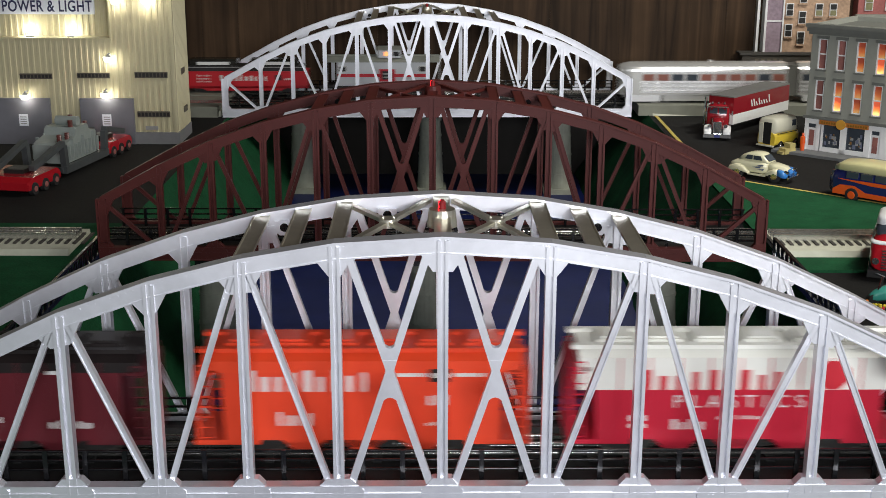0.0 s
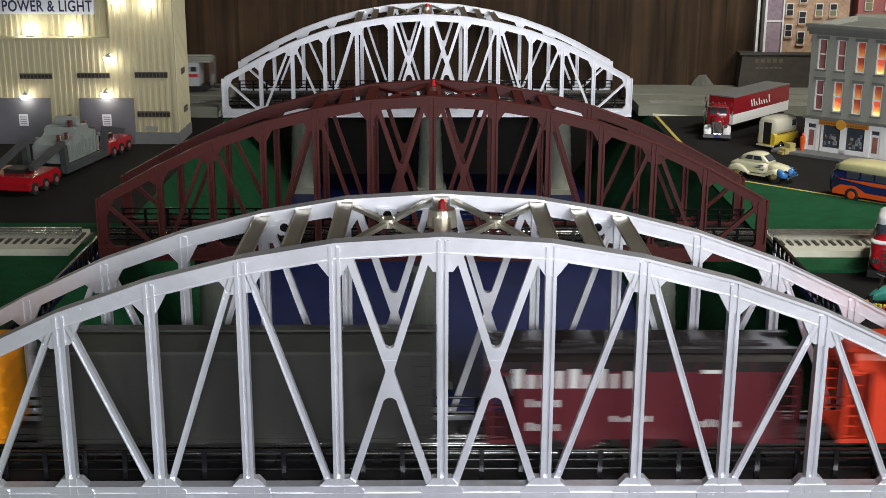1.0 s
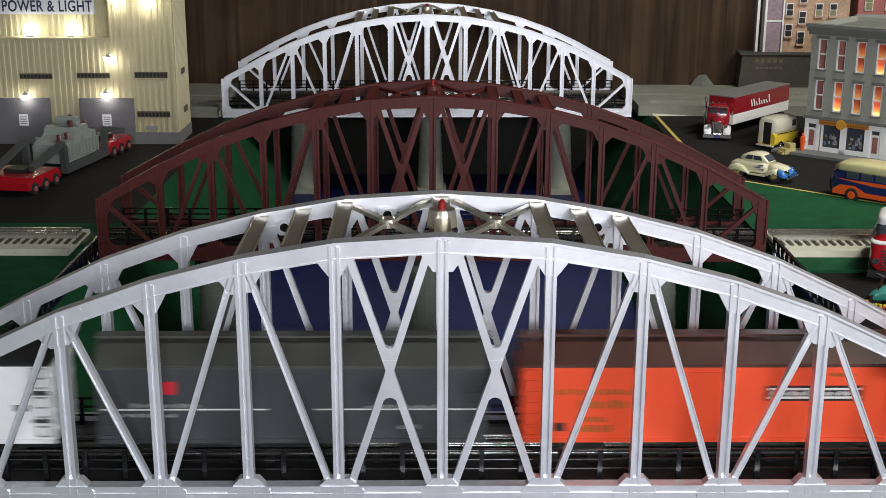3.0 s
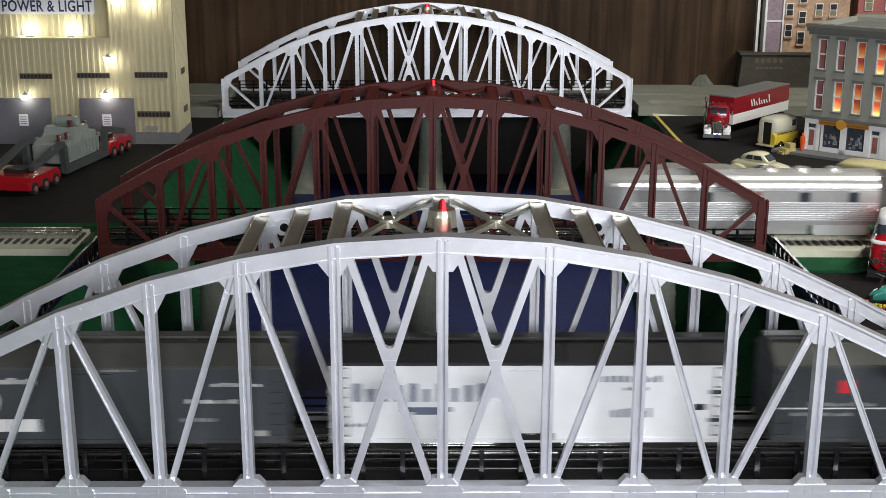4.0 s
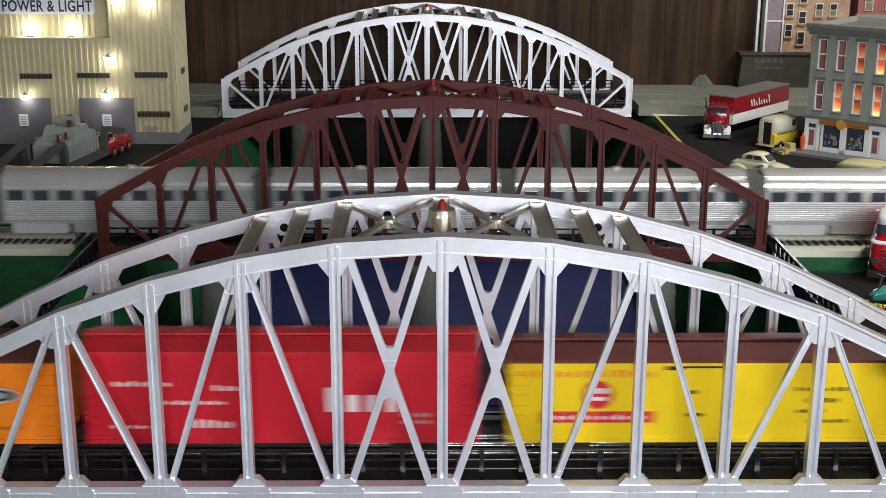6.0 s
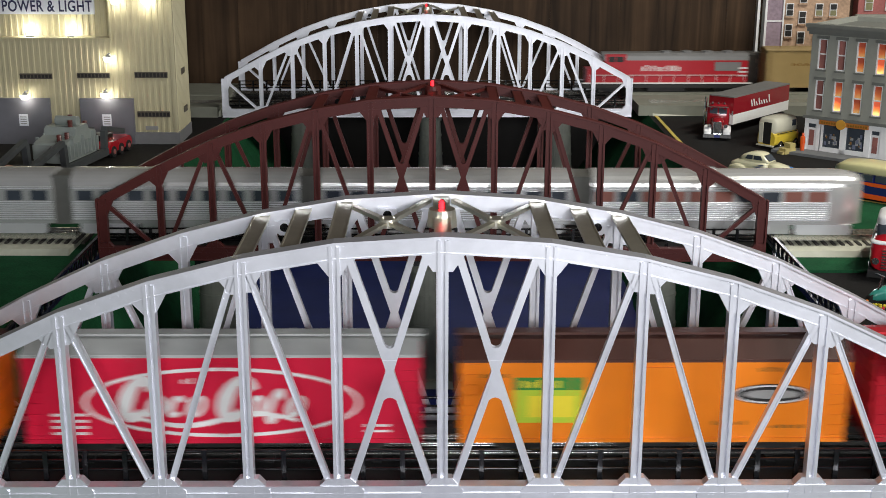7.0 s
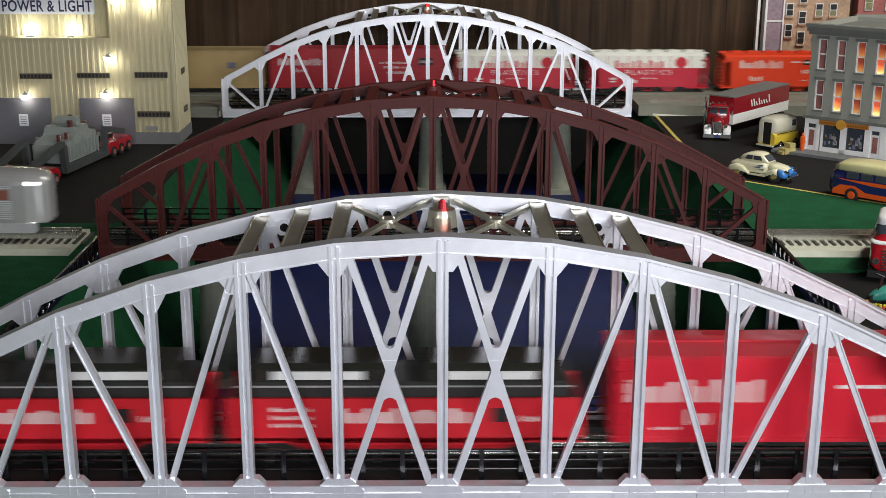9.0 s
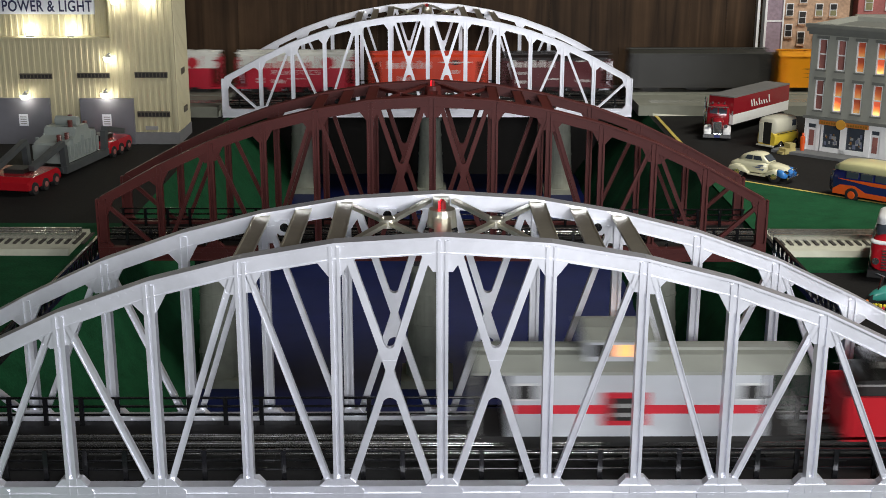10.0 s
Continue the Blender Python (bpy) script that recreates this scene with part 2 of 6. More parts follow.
    for y in (0.016, W - 0.016):
        for k in range(29):
            x = -0.504 + k * 0.036
            simple("guard_post", BLACK, root, (x - 0.0022, x + 0.0022, y - 0.0015, y + 0.0015, 0.012, 0.046))
        for z in (0.045, 0.036, 0.027):
            bm = bmesh.new()
            tube(bm, (-0.508, y, z), (0.508, y, z), 0.0013, 0.0013, 10)
            part("guard_rail", bm, BLACK, root, smooth=True)
    return root


LAMP_DIM = glow("red_lens_dim", (0.22, 0.004, 0.006), 0.04)
LAMP_LIT = glow("red_lens_lit", (1.0, 0.012, 0.02), 4.5)
make_bridge(pose(0, 1.0303, 0, 0, 0, 0.716), SILVER, 0.1552, "silver arched truss bridge carrying the freight line", 0.45, (0.0776,))
make_bridge(pose(-0.0163, 1.8435, -0.0116, 0, 0, 0.16), OXIDE, 0.1552, "oxide-red arched truss bridge carrying the passenger line", 0.48, (0.0776,))
make_bridge(pose(-0.0388, 3.0968, -0.0127, 0, 0, 1.47), SILVER, 0.3193, "wide silver arched truss bridge with two tracks", 0.62, (0.08, 0.24))

# ---- ground and room ----
GROUND = -0.014


def wood_mat():
    m = mat("dark_wood_panel", (0.050, 0.029, 0.0155), 0.6, 0, 0.3, 10, 0.2, spread=0.10, spec=0.15)
    nt = m.node_tree
    b = nt.nodes["Principled BSDF"]
    tc = nt.nodes.new("ShaderNodeTexCoord")
    mp = nt.nodes.new("ShaderNodeMapping")
    mp.inputs["Scale"].default_value = (14, 14, 0.6)
    oi = nt.nodes.new("ShaderNodeObjectInfo")
    nt.links.new(tc.outputs["Object"], mp.inputs["Vector"])
    va = nt.nodes.new("ShaderNodeVectorMath")
    va.operation = "ADD"
    nt.links.new(mp.outputs[0], va.inputs[0])
    nt.links.new(oi.outputs["Random"], va.inputs[1])
    nz = nt.nodes.new("ShaderNodeTexNoise")
    nz.inputs["Scale"].default_value, nz.inputs["Detail"].default_value, nz.inputs["Distortion"].default_value = 2.2, 8, 1.2
    nt.links.new(va.outputs[0], nz.inputs["Vector"])
    mr = nt.nodes.new("ShaderNodeMapRange")
    mr.inputs[1].default_value, mr.inputs[2].default_value, mr.inputs[3].default_value, mr.inputs[4].default_value = 0.3, 0.7, 0.45, 1.55
    nt.links.new(nz.outputs["Fac"], mr.inputs[0])
    old = b.inputs["Base Color"].links[0].from_socket
    vm = nt.nodes.new("ShaderNodeVectorMath")
    vm.operation = "SCALE"
    nt.links.new(old, vm.inputs[0])
    nt.links.new(mr.outputs[0], vm.inputs["Scale"])
    nt.links.new(vm.outputs[0], b.inputs["Base Color"])
    return m


WOOD = wood_mat()
ROOM = mat("room_paint", (0.055, 0.052, 0.048), 0.9, 0, 0.05, 20, 0.1)
YELLOW_LINE = mat("yellow_road_paint", (0.55, 0.43, 0.10), 0.7, 0, 0.25, 150, 0.2)


def setting(name, material, *boxes):
    return tagged(simple(name, material, None, *boxes), kind="structure")


setting("water", WATER, (-0.7, 0.7, 0.35, 3.46, -0.32, -0.24))
setting("ground_west", ASPHALT, (-3.3, -0.535, 0.35, 3.46, -0.6, GROUND))
setting("ground_east", ASPHALT, (0.515, 3.3, 0.35, 3.46, -0.6, GROUND))
for nm, e, x0, x1 in (("bank_west", -1, 0.535, 0.385), ("bank_east", 1, 0.515, 0.365)):
    bm = bmesh.new()
    ys = np.linspace(0.35, 3.46, 60)
    cols = []
    for j, y in enumerate(ys):
        wob = 0.018 * noise.noise((y * 4, e * 3, 0)) + 0.008 * noise.noise((y * 13, e * 3, 2))
        cols.append([bm.verts.new((e * x0, y, GROUND + 0.002))] + [bm.verts.new((e * (x0 + (x1 - x0) * f + wob * f + 0.006 * noise.noise((y * 9, f * 5, e))), y, GROUND + (-0.245 - GROUND) * f)) for f in (0.12, 0.3, 0.5, 0.7, 0.88, 1.0)])
    for p, q in zip(cols, cols[1:]):
        for k in range(6):
            bm.faces.new((p[k], q[k], q[k + 1], p[k + 1]))
    tagged(part(nm, bm, GRASS, None), kind="structure")
setting("floor", ROOM, (-3.6, 3.6, -2.6, 3.5, -0.95, -0.9))
setting("ceiling", ROOM, (-3.6, 3.6, -2.6, 3.6, 2.3, 2.35))
setting("wall_south", ROOM, (-3.6, 3.6, -2.65, -2.6, -0.9, 2.3))
setting("wall_west", ROOM, (-3.65, -3.6, -2.6, 3.6, -0.9, 2.3))
setting("wall_east", ROOM, (3.6, 3.65, -2.6, 3.6, -0.9, 2.3))
wall = setting("wall_north", mat("wall_backing", (0.01, 0.008, 0.006), 0.8), (-3.6, 3.6, 3.475, 3.55, -0.9, 2.3))
x = -3.6
wr = random.Random(4)
while x < 3.6:
    w = wr.choice((0.10, 0.14, 0.19, 0.23))
    bm = bmesh.new()
    hexa(bm, [(x + 0.0002, 3.463, -0.02), (x + w - 0.0002, 3.463, -0.02), (x + w - 0.0002, 3.475, -0.02), (x + 0.0002, 3.475, -0.02),
              (x + 0.0002, 3.463, 2.3), (x + w - 0.0002, 3.463, 2.3), (x + w - 0.0002, 3.475, 2.3), (x + 0.0002, 3.475, 2.3)])
    part("plank", bm, WOOD, wall)
    x += w
# turf and road paint lie on the ground
setting("turf_west_front", GRASS, (-3.0, -0.533, 0.6, 2.05, GROUND, GROUND + 0.004))
bm = bmesh.new()
prof = [(0.517, 1.79), (1.32, 1.79), (0.80, 2.195), (0.517, 2.436)]
lo = [bm.verts.new((px, py, GROUND)) for px, py in prof]
hi = [bm.verts.new((px, py, GROUND + 0.004)) for px, py in prof]
bm.faces.new(hi)
bm.faces.new(lo[::-1])
for k in range(4):
    bm.faces.new((lo[k], lo[(k + 1) % 4], hi[(k + 1) % 4], hi[k]))
tagged(part("turf_east", bm, GRASS, None), kind="structure")
bm = bmesh.new()
bar(bm, (0.52, 2.436, GROUND + 0.002), (0.80, 2.199, GROUND + 0.002), 0.006, 0.005, (0, 0, 1))
bar(bm, (0.80, 2.199, GROUND + 0.002), (1.32, 1.795, GROUND + 0.002), 0.006, 0.005, (0, 0, 1))
tagged(part("road_line", bm, YELLOW_LINE, None), kind="structure")
setting("road_line_edge", YELLOW_LINE, (0.529, 0.537, 2.50, 3.12, GROUND, GROUND + 0.002))

# ---- the closed loops of track ----
PXM = 1857.0


def loop_path(xl, xr, front, back):
    """A closed loop: along front(x) to the right, a half circle, along back(x) to the left, a half circle."""
    pts = [(x, front(x)) for x in np.linspace(0, xr, 40)]
    for x, sgn in ((xr, 1), (-xl, -1)):
        a, b = front(x), back(x)
        r, c = (b - a) / 2, (a + b) / 2
        pts += [(x + sgn * r * math.sin(k), c - sgn * r * math.cos(k)) for k in np.linspace(0, math.pi, 60)]
        if sgn > 0:
            pts += [(v, back(v)) for v in np.linspace(xr, -xl, 80)]
    pts += [(x, front(x)) for x in np.linspace(-xl, 0, 40)]
    p = np.array(pts)
    p = p[np.r_[True, np.hypot(*np.diff(p, axis=0).T) > 1e-6]]
    return p, np.r_[0, np.cumsum(np.hypot(*np.diff(p, axis=0).T))]


def on_loop(path, s):
    p, cum = path
    at = lambda v: np.array([np.interp(v % cum[-1], cum, p[:, 0]), np.interp(v % cum[-1], cum, p[:, 1])])
    a, b = at(s - 0.01), at(s + 0.01)
    xy = at(s)
    return xy[0], xy[1], math.degrees(math.atan2(b[1] - a[1], b[0] - a[0]))


FREIGHT = loop_path(1.84, 1.755, lambda x: 1.0303 + 0.0776 + 0.0125 * x, lambda x: 3.0968 + 0.24 + 0.0257 * (x + 0.0388))
PASSENGER = loop_path(2.117, 2.117, lambda x: 1.8435 + 0.0776 + 0.0028 * (x + 0.0163), lambda x: 3.0968 + 0.08 + 0.0257 * (x + 0.0388))
lift = lambda y: -0.0127 * min(1, max(0, (y - 1.108) / 0.7))


def lay_track(path, bed):
    """Roadbed, ties and three rails along the loop, but for the bridges' spans."""
    p, cum = path
    runs, cur = [], []
    for s in np.arange(0, cum[-1] + 0.02, 0.04):
        x, y, a = on_loop(path, s)
        if abs(x + 0.02) < 0.528:
            if cur:
                runs.append(cur)
            cur = []
        else:
            cur.append((x, y, math.radians(a)))
    if cur:
        runs.append(cur)
    sets = [("roadbed", bed, [(-0.066, GROUND), (-0.060, 0.012), (0.060, 0.012), (0.066, GROUND)])]
    sets += [("rail", STEEL, [(d - 0.0013, 0.0165), (d - 0.0013, 0.026), (d + 0.0013, 0.026), (d + 0.0013, 0.0165)]) for d in (-0.0165, 0, 0.0165)]
    for run in runs:
        bedob = None
        for nm, m, prof in sets:
            bm = bmesh.new()
            prev = None
            for x, y, a in run:
                z = lift(y)
                ring = [bm.verts.new((x - d * math.sin(a), y + d * math.cos(a), h + (z if h > 0 else 0))) for d, h in prof]
                if prev:
                    for k in range(4):
                        bm.faces.new((prev[k], ring[k], ring[(k + 1) % 4], prev[(k + 1) % 4]))
                else:
                    bm.faces.new(ring)
                prev = ring
            bm.faces.new(prev[::-1])
            ob = part(nm, bm, m, bedob)
            if bedob is None:
                bedob = tagged(ob, kind="structure")
                ob.name = "track"
        me = None
        for x, y, a in run:
            for f in (0, 1 / 3, 2 / 3):
                xx, yy = x + math.cos(a) * 0.04 * f, y + math.sin(a) * 0.04 * f
                if abs(xx) > 1.35 or yy > 2.7:
                    continue
                if me is None:
                    t = simple("tie", TIE, bedob, (-0.0026, 0.0026, -0.031, 0.031, 0.0115, 0.0140))
                    me = t.data
                else:
                    t = new("tie", me)
                    t.parent = bedob
                t.matrix_basis = pose(xx, yy, lift(yy), 0, 0, math.degrees(a))


SLAB = mat("pale_grey_roadbed", (0.215, 0.22, 0.18), 0.85, 0, 0.14, 40, 0.3)
setting("roadbed_north_east", SLAB, (0.490, 3.2, 3.128, 3.455, GROUND, 0.012), (0.490, 3.2, 3.30, 3.455, 0.012, 0.0150))
setting("roadbed_north_west", SLAB, (-3.2, -0.560, 3.085, 3.455, GROUND, 0.012), (-3.2, -0.560, 3.26, 3.455, 0.012, 0.0150))
TIE = mat("dark_wooden_tie", (0.05, 0.045, 0.038), 0.8, 0, 0.3, 90, 0.3, spread=0.3)
lay_track(FREIGHT, SLAB)
lay_track(PASSENGER, CREAM)

# black lattice fence along both edges of the chasm, in panels
for e, x in ((-1, -0.531), (1, 0.511)):
    fence = thing("lattice_fence", pose(x, 1.22, GROUND + 0.004), "black lattice girder fence along the river bank", "fence", "lattice fences on the banks")
    n, ln, h = 26, 0.645, 0.030
    simple("top_rail", BLACK, fence, (-0.0022, 0.0022, 0, ln, h - 0.004, h))
    simple("bottom_rail", BLACK, fence, (-0.0022, 0.0022, 0, ln, -0.004, 0.004))
    for k in range(n + 1):
        y = ln * k / n
        simple("post", BLACK, fence, (-0.002, 0.002, max(0, y - 0.0022), min(ln, y + 0.0022), 0, h - 0.004))
        if k < n:
            bm = bmesh.new()
            a, b = (0, y, 0.003), (0, y + ln / n, h - 0.004)
            bar(bm, a, b, 0.003, 0.0025, (1, 0, 0))
            part("lattice_bar", bm, BLACK, fence)

# concrete piers in the river
for y, xs, z0 in ((1.921, (-0.362, -0.025, 0.345), -0.012), (3.255, (-0.370, -0.034, 0.306), -0.013)):
    for x in xs:
        pier = thing("bridge_pier", pose(x, y, -0.24), "round tapered grey concrete bridge pier standing in the river", "pier", "piers under the bridges")
        bm = bmesh.new()
        tube(bm, (0, 0, 0.0), (0, 0, 0.200), 0.036, 0.026, 28)
        part("shaft", bm, CONCRETE, pier, smooth=False)
        for z in (0.05, 0.10, 0.15):
            bm = bmesh.new()
            r = 0.036 - 0.010 * z / 0.200 + 0.0012
            tube(bm, (0, 0, z), (0, 0, z + 0.004), r, r, 28)
            part("ring", bm, CONCRETE, pier)
        bm = bmesh.new()
        tube(bm, (0, 0, 0.190), (0, 0, 0.24 + z0 - 0.012), 0.029, 0.032, 28)
        part("cap", bm, CONCRETE, pier)
        bm = bmesh.new()
        box(bm, -0.042, 0.042, -0.040, 0.040, -0.004, 0.014)
        part("footing", bm, CONCRETE, pier)
        simple("bearing", BLACK, pier, (-0.02, 0.02, -0.07, 0.07, 0.24 + z0 - 0.012, 0.24 + z0))

# ---- rolling stock ----
INK = {}
for key, col in (("white", (0.72, 0.72, 0.70)), ("black", (0.012, 0.012, 0.012)), ("red", (0.55, 0.015, 0.03)), ("orange", (0.75, 0.20, 0.02)), ("yellow", (0.75, 0.62, 0.03)),
                 ("green", (0.03, 0.22, 0.03)), ("lime", (0.42, 0.55, 0.03)), ("blue", (0.02, 0.03, 0.16)), ("slate", (0.13, 0.15, 0.22)), ("grey", (0.30, 0.30, 0.29)), ("dim", (0.22, 0.10, 0.01))):
    INK[key] = mat("print_" + key, col, 0.5, 0, 0.05, 120, 0.0)
IRON = mat("black_iron", (0.016, 0.015, 0.014), 0.55, 0.1, 0.3, 150, 0.2)
WHEEL = mat("wheel_steel", (0.10, 0.09, 0.08), 0.4, 0.7, 0.2, 120, 0.1)
HALF = 0.034
WHEEL_MESH = []


def running_gear(root, L, gauge=0.060, inset=0.058):
    for e in (-1, 1):
        xc = e * (L / 2 - inset)
        bm = bmesh.new()
        for y in (-0.022, 0.022):
            prism(bm, [(xc - 0.024, 0.040), (xc + 0.024, 0.040), (xc + 0.021, 0.032), (xc + 0.009, 0.029), (xc - 0.009, 0.029), (xc - 0.021, 0.032)], y - 0.0018, y + 0.0018)
            for d in (-0.0165, 0.0165):
                box(bm, xc + d - 0.004, xc + d + 0.004, y - 0.003, y + 0.003, 0.031, 0.039)
        box(bm, xc - 0.006, xc + 0.006, -0.022, 0.022, 0.034, 0.044)
        bog = part("truck", bm, IRON, root)
        for d in (-0.0165, 0.0165):
            if not WHEEL_MESH:
                bm = bmesh.new()
                for y in (-0.0165, 0.0165):
                    tube(bm, (0, y - 0.0025, 0), (0, y + 0.0025, 0), 0.0095, 0.0095, 18)
                tube(bm, (0, -0.0165, 0), (0, 0.0165, 0), 0.002, 0.002, 8)
                ob = part("wheelset", bm, WHEEL, bog)
                WHEEL_MESH.append(ob.data)
            else:
                ob = new("wheelset", WHEEL_MESH[0])
                ob.parent = bog
            ob.matrix_basis = pose(xc + d, 0, 0.0355)
        simple("coupler", IRON, root, (min(e * L / 2, e * (L / 2 + 0.019)), max(e * L / 2, e * (L / 2 + 0.019)), -0.004, 0.004, 0.036, 0.042))
    simple("underframe", IRON, root, (-L / 2 + 0.004, L / 2 - 0.004, -0.012, 0.012, 0.0375, 0.0425), (-0.03, 0.03, -0.026, 0.026, 0.032, 0.042))


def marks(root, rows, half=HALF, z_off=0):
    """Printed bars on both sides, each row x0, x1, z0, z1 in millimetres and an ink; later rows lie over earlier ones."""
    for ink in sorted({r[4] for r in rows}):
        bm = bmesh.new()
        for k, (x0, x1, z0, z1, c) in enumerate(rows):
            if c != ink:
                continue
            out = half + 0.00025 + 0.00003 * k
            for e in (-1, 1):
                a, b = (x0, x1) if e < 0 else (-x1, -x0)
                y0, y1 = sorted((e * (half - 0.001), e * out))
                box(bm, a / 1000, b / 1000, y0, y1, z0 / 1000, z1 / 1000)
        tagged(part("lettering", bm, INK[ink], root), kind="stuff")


def disc(root, x, z, r0, r1, ink, rz=None, half=HALF, proud=0.0006):
    """A round or oval ring printed on each side."""
    ratio, n = (rz or r1) / r1, 40
    proud += 0.0010
    for e in (-1, 1):
        bm = bmesh.new()
        ring = lambda r, q: [bm.verts.new((-e * x + r * math.cos(k * math.tau / n), e * (half + proud), z + q * math.sin(k * math.tau / n))) for k in range(n)]
        o = ring(r1, ratio * r1)
        if r0:
            i = ring(r0, ratio * r1 - (r1 - r0))
            for k in range(n):
                bm.faces.new((o[k], o[(k + 1) % n], i[(k + 1) % n], i[k]))
        else:
            bm.faces.new(o)
        part("emblem", bm, INK[ink], root)


def letters(n, x0, x1, z0, z1, ink, seed):
    """Bars as wide as the letters of a line of print that cannot be read."""
    r = random.Random(seed)
    w = (x1 - x0) / n
    return [(x0 + w * k + w * 0.08, x0 + w * (k + 1) - w * r.uniform(0.32, 0.54), z0, z1 - (z1 - z0) * r.choice((0, 0.1, 0.25, 0.3)), ink) for k in range(n)]


def ladder(root, x, half, z0, z1, m):
    for e in (-1, 1):
        bm = bmesh.new()
        y = e * (half + 0.002)
        for d in (-0.0055, 0.0055):
            box(bm, x + d - 0.0006, x + d + 0.0006, y - 0.0006, y + 0.0006, z0, z1)
        n = int((z1 - z0) / 0.0095)
        for k in range(n + 1):
            z = z0 + (z1 - z0) * k / n
            box(bm, x - 0.0055, x + 0.0055, y - 0.0006, y + 0.0006, z - 0.0006, z + 0.0006)
            for d in (-0.0055, 0.0055):
                box(bm, x + d - 0.0006, x + d + 0.0006, min(y, e * half), max(y, e * half), z - 0.0006, z + 0.0006)
        part("ladder", bm, m, root)


CARS = []


def new_car(label, centre, category="model freight car"):
    root = thing("freight_car", pose(0, 0, 0), label, category, "freight train")
    CARS.append((root, (centre - 784) / PXM))
    return root


def box_car(label, centre, length, side, roof, eave, top, rows=(), ribs=0, door=True, rough=0.38, rung_tone=None):
    root = new_car(label, centre)
    L = length / PXM
    paint, cover = mat("car_side_paint", side, rough, 0, 0.07, 45, 0.1), mat("car_roof_paint", roof, 0.5, 0, 0.14, 45, 0.15)
    bm = bmesh.new()
    box(bm, -L / 2, L / 2, -HALF, HALF, 0.042, eave)
    bmesh.ops.bevel(bm, geom=bm.edges[:], offset=0.0008, segments=1)
    body = part("body", bm, paint, root)
    # vertical seams and ribs stand a little proud
    bm = bmesh.new()
    n = ribs or 14
    for k in range(1, n):
        x = -L / 2 + L * k / n
        w, o = (0.0016, 0.0011) if ribs else (0.0007, 0.0004)
        for e in (-1, 1):
            y0, y1 = sorted((e * (HALF - 0.001), e * (HALF + o)))
            box(bm, x - w / 2, x + w / 2, y0, y1, 0.046, eave - 0.002)
    tagged(part("side_seams", bm, paint, root), kind="stuff")
    for e in (-1, 1):
        y0, y1 = sorted((e * (HALF - 0.002), e * (HALF + 0.0012)))
        simple("sill", paint, root, (-L / 2, L / 2, y0, y1, 0.0405, 0.0445))
        simple("eave_strip", paint, root, (-L / 2, L / 2, y0, y1, eave - 0.003, eave))
    bm = bmesh.new()
    h = HALF + 0.0016
    mid = eave + (top - eave) * 0.75
    prism_x(bm, [(-h, eave), (h, eave), (h, eave + 0.003), (0.012, mid), (-0.012, mid), (-h, eave + 0.003)], -L / 2 - 0.001, L / 2 + 0.001)
    rf = part("roof", bm, cover, root)
    bm = bmesh.new()
    for k in range(1, 12):
        x = -L / 2 + L * k / 12
        for e in (-1, 1):
            bar(bm, (x, e * 0.012, mid + 0.0002), (x, e * h, eave + 0.0032), 0.0014, 0.0014, (0, 0, 1))
    tagged(part("roof_seams", bm, cover, rf), kind="stuff")
    simple("roofwalk", cover, root, (-L / 2 - 0.004, L / 2 + 0.004, -0.007, 0.007, top - 0.0022, top), *[(-L / 2 + L * k / 8 - 0.001, -L / 2 + L * k / 8 + 0.001, -0.007, 0.007, mid - 0.001, top - 0.0022) for k in range(9)])
    if door:
        for e in (-1, 1):
            y0, y1 = sorted((e * (HALF - 0.001), e * (HALF + 0.0014)))
            d = simple("door", paint, root, (-0.022, 0.022, y0, y1, 0.047, eave - 0.005))
            y0, y1 = sorted((e * (HALF + 0.0008), e * (HALF + 0.0022)))
            simple("door_bar", paint, d, (-0.001, 0.001, y0, y1, 0.049, eave - 0.007))
    for e in (-1, 1):
        y0, y1 = sorted((e * HALF, e * (HALF + 0.0026)))
        simple("drip_edge", cover, root, (-L / 2 - 0.001, L / 2 + 0.001, y0, y1, eave + 0.0004, eave + 0.0022))
        for x in (-L / 2 + 0.010, L / 2 - 0.010):
            bm = bmesh.new()
            y = e * (HALF - 0.001)
            for d in (-0.0055, 0.0055):
                box(bm, x + d - 0.0007, x + d + 0.0007, y - 0.0007, y + 0.0007, 0.0325, 0.0415)
            box(bm, x - 0.0055, x + 0.0055, y - 0.0007, y + 0.0007, 0.0325, 0.0340)
            part("corner_step", bm, IRON, root)
    for x in (-L / 2 + 0.010, L / 2 - 0.010):
        ladder(root, x, HALF, 0.048, eave - 0.002, rung_tone or paint)
    # brake wheel and end beams
    for e in (-1, 1):
        bm = bmesh.new()
        for k in range(4):
            z = 0.055 + k * (eave - 0.065) / 3
            x0, x1 = sorted((e * (L / 2 - 0.001), e * (L / 2 + 0.0018)))
            box(bm, x0, x1, -HALF + 0.004, HALF - 0.004, z - 0.002, z + 0.002)
        part("end_rib", bm, paint, root)
    running_gear(root, L)
    if rows:
        marks(root, rows)
    return root


